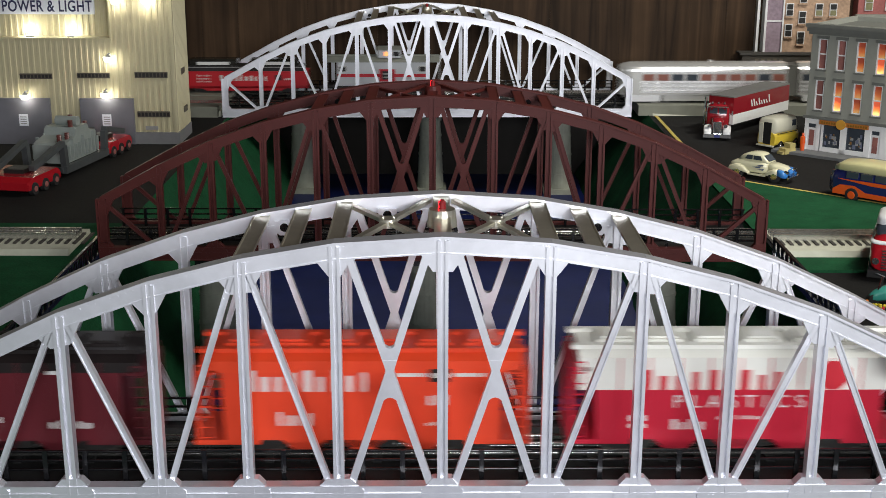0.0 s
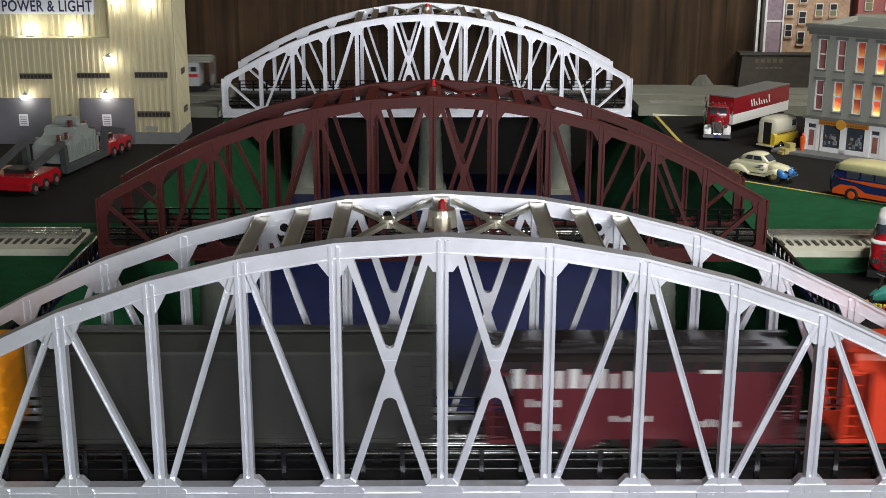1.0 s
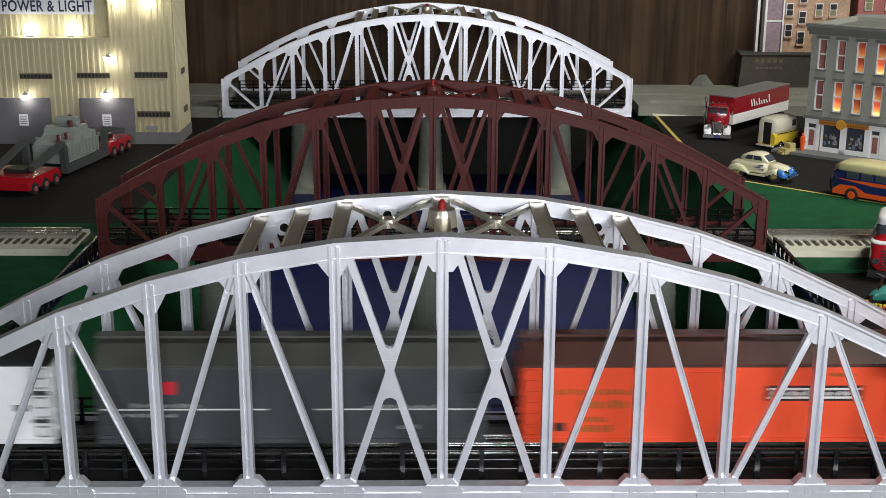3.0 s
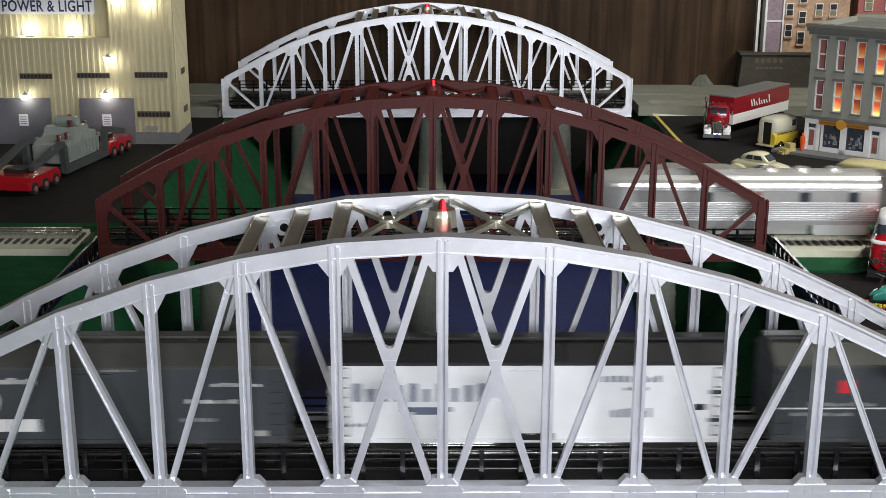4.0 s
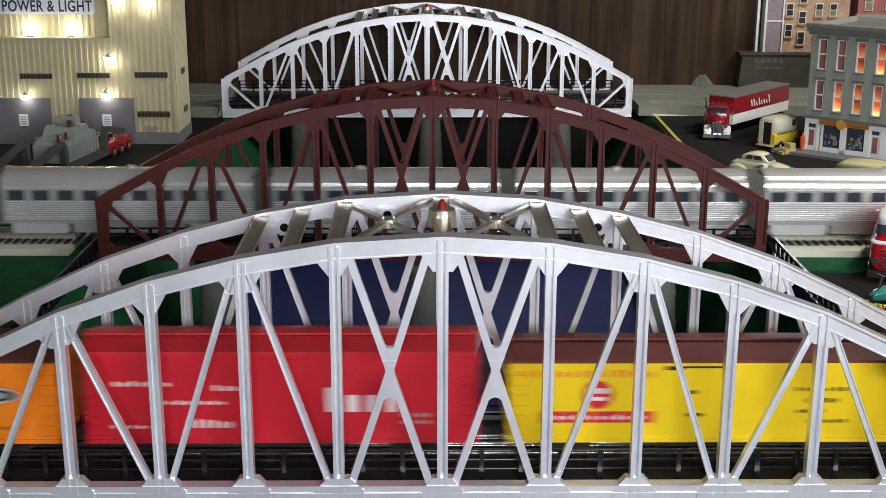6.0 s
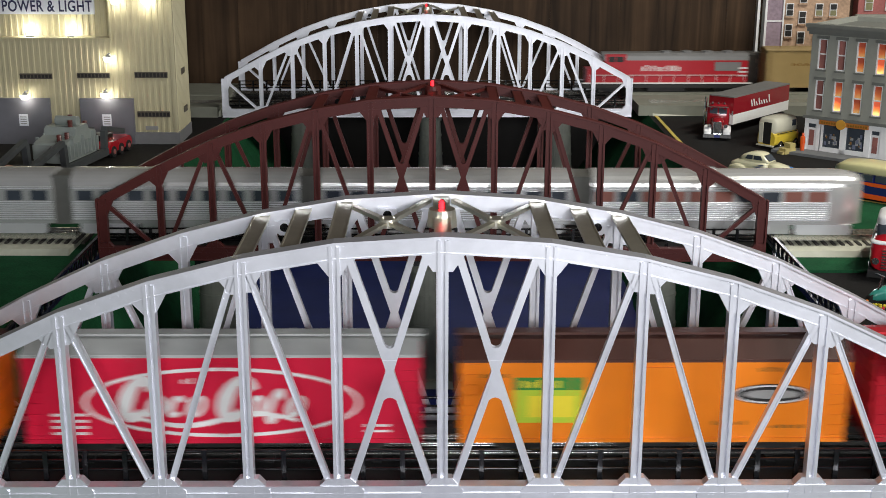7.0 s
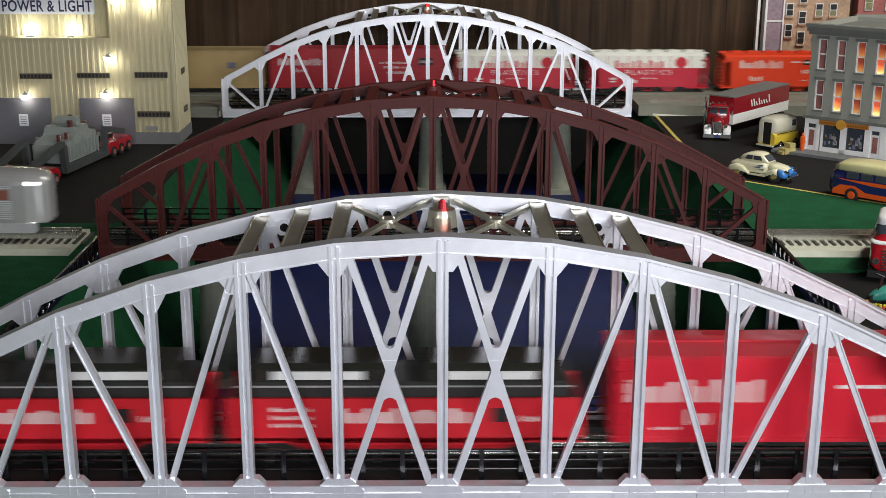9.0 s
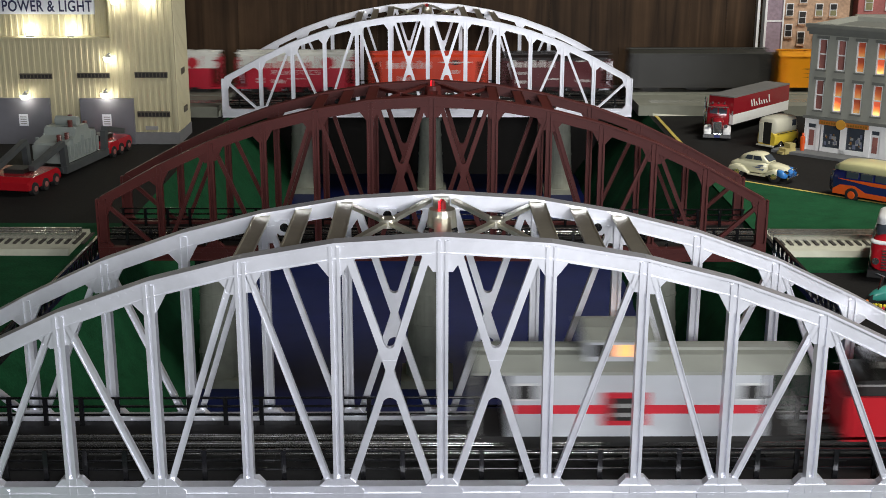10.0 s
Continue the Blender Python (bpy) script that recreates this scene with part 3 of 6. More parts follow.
def hopper_car(label, centre, length, low, high, split, top, rows=()):
    """A covered hopper: sloped ends over open platforms, bays below, hatches on the roof."""
    root = new_car(label, centre)
    L = length / PXM
    pl, ph = mat("hopper_paint", low, 0.4, 0, 0.07, 45, 0.1), mat("hopper_top_paint", high, 0.4, 0, 0.06, 45, 0.1)
    w = L / 2
    eave = top - 0.012
    bm = bmesh.new()
    prism(bm, [(-w + 0.026, split), (w - 0.026, split), (w - 0.028, 0.043), (-w + 0.028, 0.043)], -HALF, HALF)
    part("body", bm, pl, root)
    bm = bmesh.new()
    prism_x(bm, [(-HALF, split), (HALF, split), (HALF, eave), (0.024, eave + 0.006), (-0.024, eave + 0.006), (-HALF, eave)], -w + 0.010, w - 0.010)
    part("upper_body", bm, ph, root)
    bm = bmesh.new()
    for k in range(1, 10):
        x = -w + 0.02 + (L - 0.04) * k / 10
        for e in (-1, 1):
            y0, y1 = sorted((e * (HALF - 0.001), e * (HALF + 0.0009)))
            box(bm, x - 0.0007, x + 0.0007, y0, y1, 0.052, eave)
    tagged(part("side_ribs", bm, pl, root), kind="stuff")
    for k in range(6):
        x = -w + 0.045 + (L - 0.09) * k / 5
        simple("hatch", ph, root, (x - 0.017, x + 0.017, -0.015, 0.015, eave + 0.0055, top - 0.001), (x - 0.012, x + 0.012, -0.011, 0.011, top - 0.001, top + 0.001))
    for y0 in (-0.026, 0.019):
        simple("roofwalk", ph, root, (-w + 0.004, w - 0.004, y0, y0 + 0.007, top - 0.0065, top - 0.0025))
    # end platforms, posts, ladders
    for e in (-1, 1):
        simple("platform", pl, root, (min(e * w, e * (w - 0.06)), max(e * w, e * (w - 0.06)), -HALF, HALF, 0.0385, 0.0430))
        for y in (-HALF + 0.002, HALF - 0.002):
            simple("end_post", pl, root, (e * (w - 0.004) - 0.002, e * (w - 0.004) + 0.002, y - 0.002, y + 0.002, 0.044, eave - 0.01))
        simple("end_brace", pl, root, (e * (w - 0.012) - 0.010, e * (w - 0.012) + 0.010, -HALF, HALF, eave - 0.013, eave - 0.009))
        ladder(root, e * (w - 0.010), HALF - 0.002, 0.046, eave - 0.004, pl)
    for k in (-1, 0, 1):
        bm = bmesh.new()
        x = k * 0.055
        prism(bm, [(x - 0.024, 0.042), (x + 0.024, 0.042), (x + 0.010, 0.030), (x - 0.010, 0.030)], -0.026, 0.026)
        part("bay", bm, pl, root)
    running_gear(root, L)
    if rows:
        marks(root, rows)
    return root


def gondola(label, centre, length, rows):
    root = new_car(label, centre)
    L = length / PXM
    pl = mat("gondola_paint", (0.55, 0.012, 0.022), 0.4, 0, 0.07, 45, 0.1)
    w = L / 2
    bm = bmesh.new()
    box(bm, -w, w, -HALF, HALF, 0.040, 0.045)
    for e in (-1, 1):
        y0, y1 = sorted((e * (HALF - 0.003), e * HALF))
        prism(bm, [(-w, 0.082), (w, 0.082), (w, 0.042), (w - 0.055, 0.042), (w - 0.07, 0.034), (-w + 0.07, 0.034), (-w + 0.055, 0.042), (-w, 0.042)], y0, y1)
        x0, x1 = sorted((e * w, e * (w - 0.003)))
        box(bm, x0, x1, -HALF + 0.003, HALF - 0.003, 0.042, 0.082)
    part("body", bm, pl, root)
    simple("top_rail", pl, root, (-w, w, -HALF - 0.001, -HALF + 0.003, 0.0815, 0.0845), (-w, w, HALF - 0.003, HALF + 0.001, 0.0815, 0.0845))
    # the load: two covered steel coil cradles
    load = simple("load_cradle", IRON, root, (-w + 0.012, w - 0.012, -HALF + 0.006, HALF - 0.006, 0.045, 0.0985))
    simple("load_edge", INK["grey"], load, (-w + 0.010, w - 0.010, -HALF + 0.0045, -HALF + 0.006, 0.0935, 0.095), (-w + 0.010, w - 0.010, HALF - 0.006, HALF - 0.0045, 0.0935, 0.095))
    for x in (-w * 0.48, w * 0.48):
        bm = bmesh.new()
        prism_x(bm, [(-0.027, 0.0985), (0.027, 0.0985), (0.027, 0.1105), (0.021, 0.1145), (-0.021, 0.1145), (-0.027, 0.1105)], x - 0.062, x + 0.062)
        cov = part("load_cover", bm, COVER, load, "dark glossy load cover with a white panel")
        simple("cover_panel", INK["white"], cov, (x - 0.042, x + 0.042, -0.0278, 0.0278, 0.1005, 0.1085))
    running_gear(root, L)
    marks(root, rows)
    return root


COVER = mat("dark_glossy_cover", (0.022, 0.022, 0.018), 0.25, 0, 0.1, 60, 0.1)

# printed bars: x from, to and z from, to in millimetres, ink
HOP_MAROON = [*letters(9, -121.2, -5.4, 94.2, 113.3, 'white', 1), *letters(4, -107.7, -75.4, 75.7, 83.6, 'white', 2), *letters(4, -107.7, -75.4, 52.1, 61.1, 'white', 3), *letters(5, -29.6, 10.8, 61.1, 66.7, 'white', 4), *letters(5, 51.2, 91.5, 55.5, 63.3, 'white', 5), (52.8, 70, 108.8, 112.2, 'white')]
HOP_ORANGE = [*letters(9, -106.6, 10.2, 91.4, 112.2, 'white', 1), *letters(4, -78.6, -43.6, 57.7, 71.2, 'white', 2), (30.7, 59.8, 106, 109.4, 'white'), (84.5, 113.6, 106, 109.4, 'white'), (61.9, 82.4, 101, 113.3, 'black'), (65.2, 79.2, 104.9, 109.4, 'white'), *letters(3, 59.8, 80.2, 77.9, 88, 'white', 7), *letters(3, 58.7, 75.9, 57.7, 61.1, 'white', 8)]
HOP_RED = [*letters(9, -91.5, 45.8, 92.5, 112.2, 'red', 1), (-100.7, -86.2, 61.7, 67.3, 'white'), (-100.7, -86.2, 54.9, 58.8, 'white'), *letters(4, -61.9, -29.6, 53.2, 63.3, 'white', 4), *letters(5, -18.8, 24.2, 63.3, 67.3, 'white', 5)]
YELLOW = [(43.1, 143.8, 80.2, 93.7, 'white'), *letters(11, 46.8, 140, 83.6, 90.3, 'black', 2), (60, 77, 93.7, 102.0, 'red'), (74, 84, 72.5, 80.2, 'red'), (91, 102, 93.7, 101.0, 'red'), (103, 113, 72.5, 80.2, 'red'), *letters(8, -114.7, -63.5, 86.9, 92.5, 'dim', 6), *letters(8, -112, -63.5, 76.3, 79.1, 'dim', 7), *letters(6, -112, -68.9, 65.6, 69, 'dim', 8)]
REDORANGE = [(47.9, 136.8, 81.3, 96.5, 'black'), (51.2, 134.1, 92, 94.2, 'white'), (51.2, 134.1, 83.6, 85.8, 'white'), *letters(10, 53.3, 131.4, 86.9, 90.9, 'white', 4), *letters(12, -145.9, -62.5, 88, 93.7, 'dim', 5), *letters(8, -124.4, -78.6, 74.6, 83, 'dim', 6), *letters(5, -124.4, -97.5, 61.1, 65.6, 'dim', 7), *letters(5, -124.4, -92.1, 51, 57.7, 'dim', 8), (-147.5, -137.3, 52.1, 60, 'black'), *letters(5, 104.5, 128.7, 106, 109.4, 'dim', 10)]
GRAY = [*letters(9, -159.9, -92.6, 111.6, 114.4, 'grey', 1), *letters(8, -87.2, -28, 112.2, 113.9, 'grey', 2), *letters(9, -22.6, 51.7, 111.6, 113.9, 'grey', 3), (-176.1, 176.6, 73.4, 74.6, 'white'), (-119.5, -105.5, 89.2, 101.5, 'red'), *letters(8, -146.5, -81.9, 76.3, 80.2, 'grey', 6), *letters(7, -162.6, -103.4, 66.7, 70.1, 'grey', 7), *letters(9, 68.9, 138.9, 74.6, 79.1, 'grey', 8), *letters(3, 98.5, 120.1, 54.9, 58.8, 'grey', 9)]
WHITE = [*letters(10, -165.3, -36.1, 81.3, 99.3, 'slate', 1), (-119.5, -73.8, 71.2, 75.7, 'slate'), (-108.8, -81.9, 68.4, 71.2, 'slate'), *letters(3, -22.6, 25.8, 95.9, 100.4, 'black', 4), *letters(3, -22.6, 25.8, 76.8, 80.2, 'black', 5), *letters(3, -22.6, 25.8, 56, 61.7, 'black', 6), *letters(9, 63.5, 120.1, 100.4, 106.6, 'slate', 7), *letters(4, 85.1, 109.3, 92.5, 95.9, 'slate', 8), *letters(5, 74.3, 114.7, 65.6, 74.6, 'slate', 9), (149.7, 161.6, 72.9, 78.5, 'black'), (164.8, 182, 88.6, 92.5, 'black'), (164.8, 182, 61.1, 64.5, 'black'), *letters(4, -176.1, -151.9, 56.6, 60, 'slate', 13), (-11.8, 20.5, 43.1, 49.9, 'black')]
NP = [(-150.8, -49.5, 52.1, 64.5, 'white'), *letters(7, -161.6, -96.9, 99.3, 102.6, 'white', 2), *letters(5, -92.6, -48.5, 99.3, 105.4, 'white', 3), *letters(4, 45.8, 75.4, 111.6, 115, 'grey', 4), *letters(6, 110.4, 158.9, 96.5, 100.4, 'white', 5), *letters(6, 86.2, 134.6, 80.2, 84.1, 'white', 6), *letters(5, 80.8, 115.8, 62.2, 65.6, 'grey', 7), (145.4, 159.9, 47.6, 53.2, 'grey'), *letters(4, 10.8, 43.1, 111.6, 113.9, 'grey', 9)]
REEFER_Y = [(-151.9, -45.8, 60, 71.2, 'red'), *letters(12, -145.4, -51.2, 63.3, 67.8, 'white', 2), *letters(16, -175, -43.1, 105.4, 112.2, 'orange', 3), (-37.7, 22.6, 112.2, 116.1, 'black'), (-21.5, 16.2, 49.9, 53.2, 'black'), *letters(8, 83.5, 140, 91.4, 95.3, 'black', 6), *letters(5, 94.2, 126.5, 80.2, 84.1, 'black', 7), *letters(4, 86.2, 113.1, 70.1, 73.4, 'black', 8), *letters(6, 96.9, 134.6, 60, 63.3, 'black', 9), (-16.2, -1.1, 66.7, 70.1, 'black'), (-16.2, -8.1, 89.2, 92.5, 'black')]
RED_SOO = [*letters(4, 40.4, 114.7, 71.2, 95.3, 'white', 1), *letters(3, -61.9, -36.1, 92.5, 98.2, 'white', 2), *letters(7, -153.5, -99.6, 97, 102.1, 'white', 3), *letters(8, -113.1, -48.5, 79.1, 83, 'white', 4), *letters(6, -86.2, -43.1, 56, 64.5, 'white', 5), *letters(5, -156.2, -118.5, 55.5, 58.8, 'white', 6), *letters(4, 110.4, 140, 66.7, 70.1, 'grey', 7), *letters(4, 110.4, 140, 60, 63.3, 'grey', 8)]
ORANGE_A = [(-130.3, -65.7, 60, 104.9, 'lime'), (-130.3, -65.7, 92.5, 104.9, 'green'), *letters(5, -123.3, -84.5, 94.8, 102.6, 'yellow', 3), (-116.9, -72.7, 65.6, 86.9, 'yellow'), *letters(5, 95.9, 120.1, 110.5, 115, 'dim', 5), *letters(6, 55.5, 87.8, 57.7, 61.7, 'dim', 6), *letters(4, -159.9, -133, 104.9, 108.3, 'dim', 7), *letters(5, 109.3, 144.3, 54.4, 57.7, 'dim', 8)]
COLA = [(-157.2, -124.9, 67.3, 70.1, 'white'), (-157.2, -124.9, 61.1, 63.9, 'white'), (-157.2, -124.9, 54.9, 57.7, 'white'), (-157.2, -124.9, 48.7, 51.5, 'white'), *letters(8, -36.1, 17.8, 99.3, 104.9, 'white', 5), (130.9, 153.5, 56.6, 58.8, 'white'), (130.9, 153.5, 51, 53.2, 'white'), (-181.5, 182, 124.5, 126.8, 'white')]
ORANGE_B = [(67.9, 123.9, 88.3, 92.8, 'black'), (67.9, 123.9, 79.3, 81.6, 'black'), *letters(5, -141.1, -111.5, 108.3, 112.2, 'dim', 3), *letters(8, -154.6, -103.4, 88.6, 92.5, 'dim', 4), *letters(5, -154.6, -124.9, 71.2, 74.6, 'dim', 5), *letters(7, -157.2, -111.5, 58.8, 61.7, 'dim', 6)]
TAN = [*letters(5, -54.9, -17.2, 78.5, 84.7, 'red', 5), *letters(9, -146.5, -76.5, 58.8, 63.3, 'red', 6), *letters(4, 9.7, 31.2, 102.6, 106.6, 'slate', 7), *letters(5, 4.3, 42, 88.6, 92.5, 'slate', 8), *letters(4, 15.1, 42, 72.3, 75.7, 'slate', 9), *letters(6, 74.3, 117.4, 101, 104.9, 'slate', 10), *letters(5, 85.1, 122.8, 82.4, 86.9, 'slate', 11), *letters(5, 95.9, 128.2, 61.1, 64.5, 'slate', 12)]
RED_BOX = [*letters(10, -170.7, -38.8, 80.2, 102.6, 'white', 1), *letters(3, -114.2, -84.5, 57.7, 72.9, 'white', 2), *letters(4, -14.5, 10.2, 89.7, 98.2, 'white', 3), (25.8, 72.7, 93.7, 97, 'white'), (113.6, 156.7, 93.7, 97, 'white'), (73.8, 110.4, 85.8, 110.5, 'black'), (78.1, 106.1, 101.5, 104.9, 'white'), (78.1, 106.1, 91.4, 97, 'grey'), *letters(8, 55.5, 114.7, 60, 67.3, 'white', 9), *letters(4, -143.8, -116.9, 53.2, 56, 'white', 10)]
GON = [*letters(6, -122.2, -84.5, 71.2, 75.7, 'white', 1), *letters(6, -122.2, -84.5, 63.3, 67.8, 'white', 2), *letters(6, -122.2, -84.5, 56, 60, 'white', 3), *letters(10, -63, 66.2, 60, 74.6, 'white', 4), (81.3, 98.5, 61.1, 74.6, 'black'), *letters(4, 106.6, 128.2, 61.7, 67.3, 'white', 6)]

ORANGE_RED, MAROON, DARK = (0.78, 0.060, 0.02), (0.115, 0.012, 0.02), (0.02, 0.02, 0.02)
BROWN, RUST, RED = (0.075, 0.026, 0.018), (0.13, 0.030, 0.024), (0.60, 0.012, 0.030)
GREY = (0.052, 0.057, 0.062)

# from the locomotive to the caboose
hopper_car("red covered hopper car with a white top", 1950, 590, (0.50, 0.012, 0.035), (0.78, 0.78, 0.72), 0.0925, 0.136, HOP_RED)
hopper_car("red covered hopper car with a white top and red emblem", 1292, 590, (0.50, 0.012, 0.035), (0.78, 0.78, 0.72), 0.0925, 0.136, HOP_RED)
for car in (CARS[0][0], CARS[1][0]):
    for e in (-1, 1):
        bm = bmesh.new()
        n = 8
        x, y, z = -e * 0.085, e * (HALF + 0.0009), 0.107
        vs = [bm.verts.new((x + 0.017 * math.cos((k + 0.5) * math.tau / n), y, z + 0.015 * math.sin((k + 0.5) * math.tau / n))) for k in range(n)]
        bm.faces.new(vs)
        part("emblem", bm, INK["red"], car)
    for e in (-1, 1):
        txt = bpy.data.curves.new("lettering", "FONT")
        txt.body, txt.size, txt.space_character, txt.align_x = "PLASTICS", 0.018, 1.75, "CENTER"
        ob = new("lettering", txt)
        ob.data.materials.append(INK["white"])
        ob.parent = car
        ob.matrix_basis = pose(e * 0.0, e * (HALF + 0.0014), 0.0755, 90, 0, 0 if e < 0 else 180)
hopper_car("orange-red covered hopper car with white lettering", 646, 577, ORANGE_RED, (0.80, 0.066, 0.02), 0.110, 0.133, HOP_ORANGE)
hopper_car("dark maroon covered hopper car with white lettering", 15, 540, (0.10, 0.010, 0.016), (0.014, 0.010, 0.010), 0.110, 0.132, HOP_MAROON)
box_car("plain weathered black boxcar on the freight train", -682, 675, (0.032, 0.031, 0.028), (0.04, 0.04, 0.034), 0.128, 0.142, (), ribs=18)
box_car("golden yellow refrigerator car with a white name plate", -1414, 663, (0.82, 0.31, 0.008), (0.82, 0.33, 0.01), 0.1205, 0.1375, YELLOW)
box_car("orange-red refrigerator car with a brown roof", -2142, 658, (0.80, 0.085, 0.028), BROWN, 0.115, 0.137, REDORANGE)
box_car("dark grey boxcar with a thin white stripe", -2866, 665, GREY, (0.07, 0.072, 0.062), 0.114, 0.136, GRAY)
# the white car's ladders are grey: shading on the rungs put into their colour
box_car("white milk refrigerator car with a black roof", -3615, 685, (0.80, 0.81, 0.82), DARK, 0.117, 0.134, WHITE, rung_tone=INK["grey"])
np_car = box_car("dark grey boxcar with a round red and white emblem", -4365, 670, GREY, (0.065, 0.065, 0.058), 0.114, 0.136, NP)
disc(np_car, -0.1034, 0.0841, 0, 0.0185, "white", proud=0.0008)
disc(np_car, -0.1034, 0.0841, 0, 0.0095, "red", proud=0.0012)
for centre in (-5097, -5834):
    car = box_car("yellow refrigerator car with a red-brown roof and red plate", centre, 672, (0.82, 0.58, 0.008), RUST, 0.1192, 0.1335, REEFER_Y)
    disc(car, -0.0990, 0.0885, 0, 0.0140, "red", proud=0.0010)
    marks(car, [(-108, -100.5, 90, 95, "white"), (-97.5, -90, 90, 95, "white"), (-107, -91, 83, 86.5, "white")], half=HALF + 0.0022)
box_car("bright red boxcar with white block lettering", -6559, 670, (0.52, 0.012, 0.026), (0.52, 0.014, 0.024), 0.128, 0.139, RED_SOO)
car = box_car("orange refrigerator car with a yellow-green fruit panel", -7271, 665, (0.80, 0.21, 0.008), BROWN, 0.120, 0.139, ORANGE_A)
disc(car, 0.1080, 0.0888, 0, 0.0360, "black", 0.0100, proud=0.0009)
disc(car, 0.1080, 0.0888, 0.0335, 0.0350, "white", 0.0090, proud=0.0012)
disc(car, 0.1080, 0.0888, 0, 0.0260, "grey", 0.0045, proud=0.0013)
cola = box_car("bright red soft drink car with a white oval and silver roof", -8010, 675, (0.58, 0.008, 0.040), (0.42, 0.43, 0.42), 0.125, 0.138, COLA)
disc(cola, 0.0, 0.0815, 0.1240, 0.1275, "white", 0.0345, proud=0.0010)
# a plain flowing band of loops stands for the script
for e in (-1, 1):
    for x0, n, w in ((-0.085, 4, 0.0185), (0.006, 4, 0.0185)):
        for k in range(n):
            bm = bmesh.new()
            cx, big = x0 + k * w + (0.008 if k == 0 else 0.006), (0.023 if k == 0 else (0.018 if x0 > 0 and k == 2 else 0.0110))
            cz = 0.082 + (0.003 if k == 0 else -0.004)
            thin = 0.42 if x0 > 0 and k == 2 else 0.78
            ring = 26
            open_ = 5 if k in (0, 2) else 0
            o, i = [], []
            for j in range(ring):
                a = 0.5 + j * math.tau / ring
                swell = 0.30 + 0.16 * math.cos(a)
                o.append(bm.verts.new((-e * (cx + big * thin * math.cos(a) + 0.30 * big * math.sin(a)), e * (HALF + 0.0026 + 0.0001 * k), cz + big * math.sin(a))))
                i.append(bm.verts.new((-e * (cx + big * thin * swell * math.cos(a) + 0.30 * big * math.sin(a) * 0.7), e * (HALF + 0.0026 + 0.0001 * k), cz + big * 0.58 * math.sin(a))))
            for j in range(ring - open_):
                bm.faces.new((o[j], o[(j + 1) % ring], i[(j + 1) % ring], i[j]))
            part("script_loop", bm, INK["white"], cola)
    # the flowing swash under the loops
    bm = bmesh.new()
    top = [bm.verts.new((-e * v, e * (HALF + 0.0031), 0.0655 + 0.006 * math.sin(v * 46) + 0.0025 * math.cos(v * 19))) for v in np.linspace(-0.075, 0.070, 26)]
    low = [bm.verts.new((-e * v, e * (HALF + 0.0031), 0.0625 + 0.006 * math.sin(v * 46))) for v in np.linspace(-0.075, 0.070, 26)]
    for j in range(25):
        bm.faces.new((top[j], top[j + 1], low[j + 1], low[j]))
    part("script_swash", bm, INK["white"], cola)
car = box_car("orange refrigerator car with a brown roof and lozenge emblem", -8735, 665, (0.80, 0.155, 0.006), BROWN, 0.123, 0.139, ORANGE_B)
for e in (-1, 1):
    bm = bmesh.new()
    x, y, z = -e * 0.096, e * (HALF + 0.0002), 0.0860
    prism(bm, [(x - 0.038, z), (x - 0.026, z + 0.007), (x - 0.012, z + 0.008), (x, z + 0.0205), (x + 0.012, z + 0.008), (x + 0.026, z + 0.007), (x + 0.038, z), (x + 0.026, z - 0.007), (x + 0.012, z - 0.008), (x, z - 0.0185), (x - 0.012, z - 0.008), (x - 0.026, z - 0.007)], min(y, 0.9 * y), max(y, 0.9 * y))
    part("emblem", bm, INK["white"], car)
tan_car = box_car("pale grey refrigerator car with a yellow and blue emblem", -9460, 662, (0.25, 0.255, 0.225), (0.12, 0.042, 0.022), 0.114, 0.1345, TAN)
box_car("bright red boxcar with white lettering", -10165, 675, RED, (0.55, 0.012, 0.028), 0.123, 0.131, RED_BOX, ribs=16)
disc(tan_car, -0.0940, 0.0925, 0, 0.0280, "yellow", 0.0160, proud=0.0004)
marks(tan_car, [(-94, -76, 88, 105, "blue"), (-122, -66, 96.5, 98.5, "blue"), (-122, -66, 86, 88, "blue"), (-114, -70, 79.5, 81, "blue")], half=HALF + 0.0015)
gondola("red gondola car with dark covered loads", -10860, 615, GON)
gondola("red gondola car with dark covered loads", -11510, 622, GON)
# the cars behind the locomotive
box_car("long red high-cube boxcar with white lettering", 2720, 850, (0.42, 0.012, 0.022), (0.40, 0.012, 0.022), 0.141, 0.148,
        [*letters(10, -205, -85, 100, 120, "white", 3), *letters(3, -165, -130, 82, 92, "white", 4), *letters(5, 62, 135, 104, 110, "white", 5), *letters(5, 72, 135, 92, 98, "white", 6), *letters(4, 80, 130, 78, 84, "white", 7), (160, 200, 100, 120, "black"), (165, 195, 106, 113, "grey")], ribs=20)
box_car("tan boxcar behind the locomotive", 3525, 700, (0.42, 0.30, 0.13), (0.38, 0.28, 0.13), 0.136, 0.146, [(95, 118, 92, 108, "slate"), *letters(8, -120, -50, 98, 106, "dim", 3)])


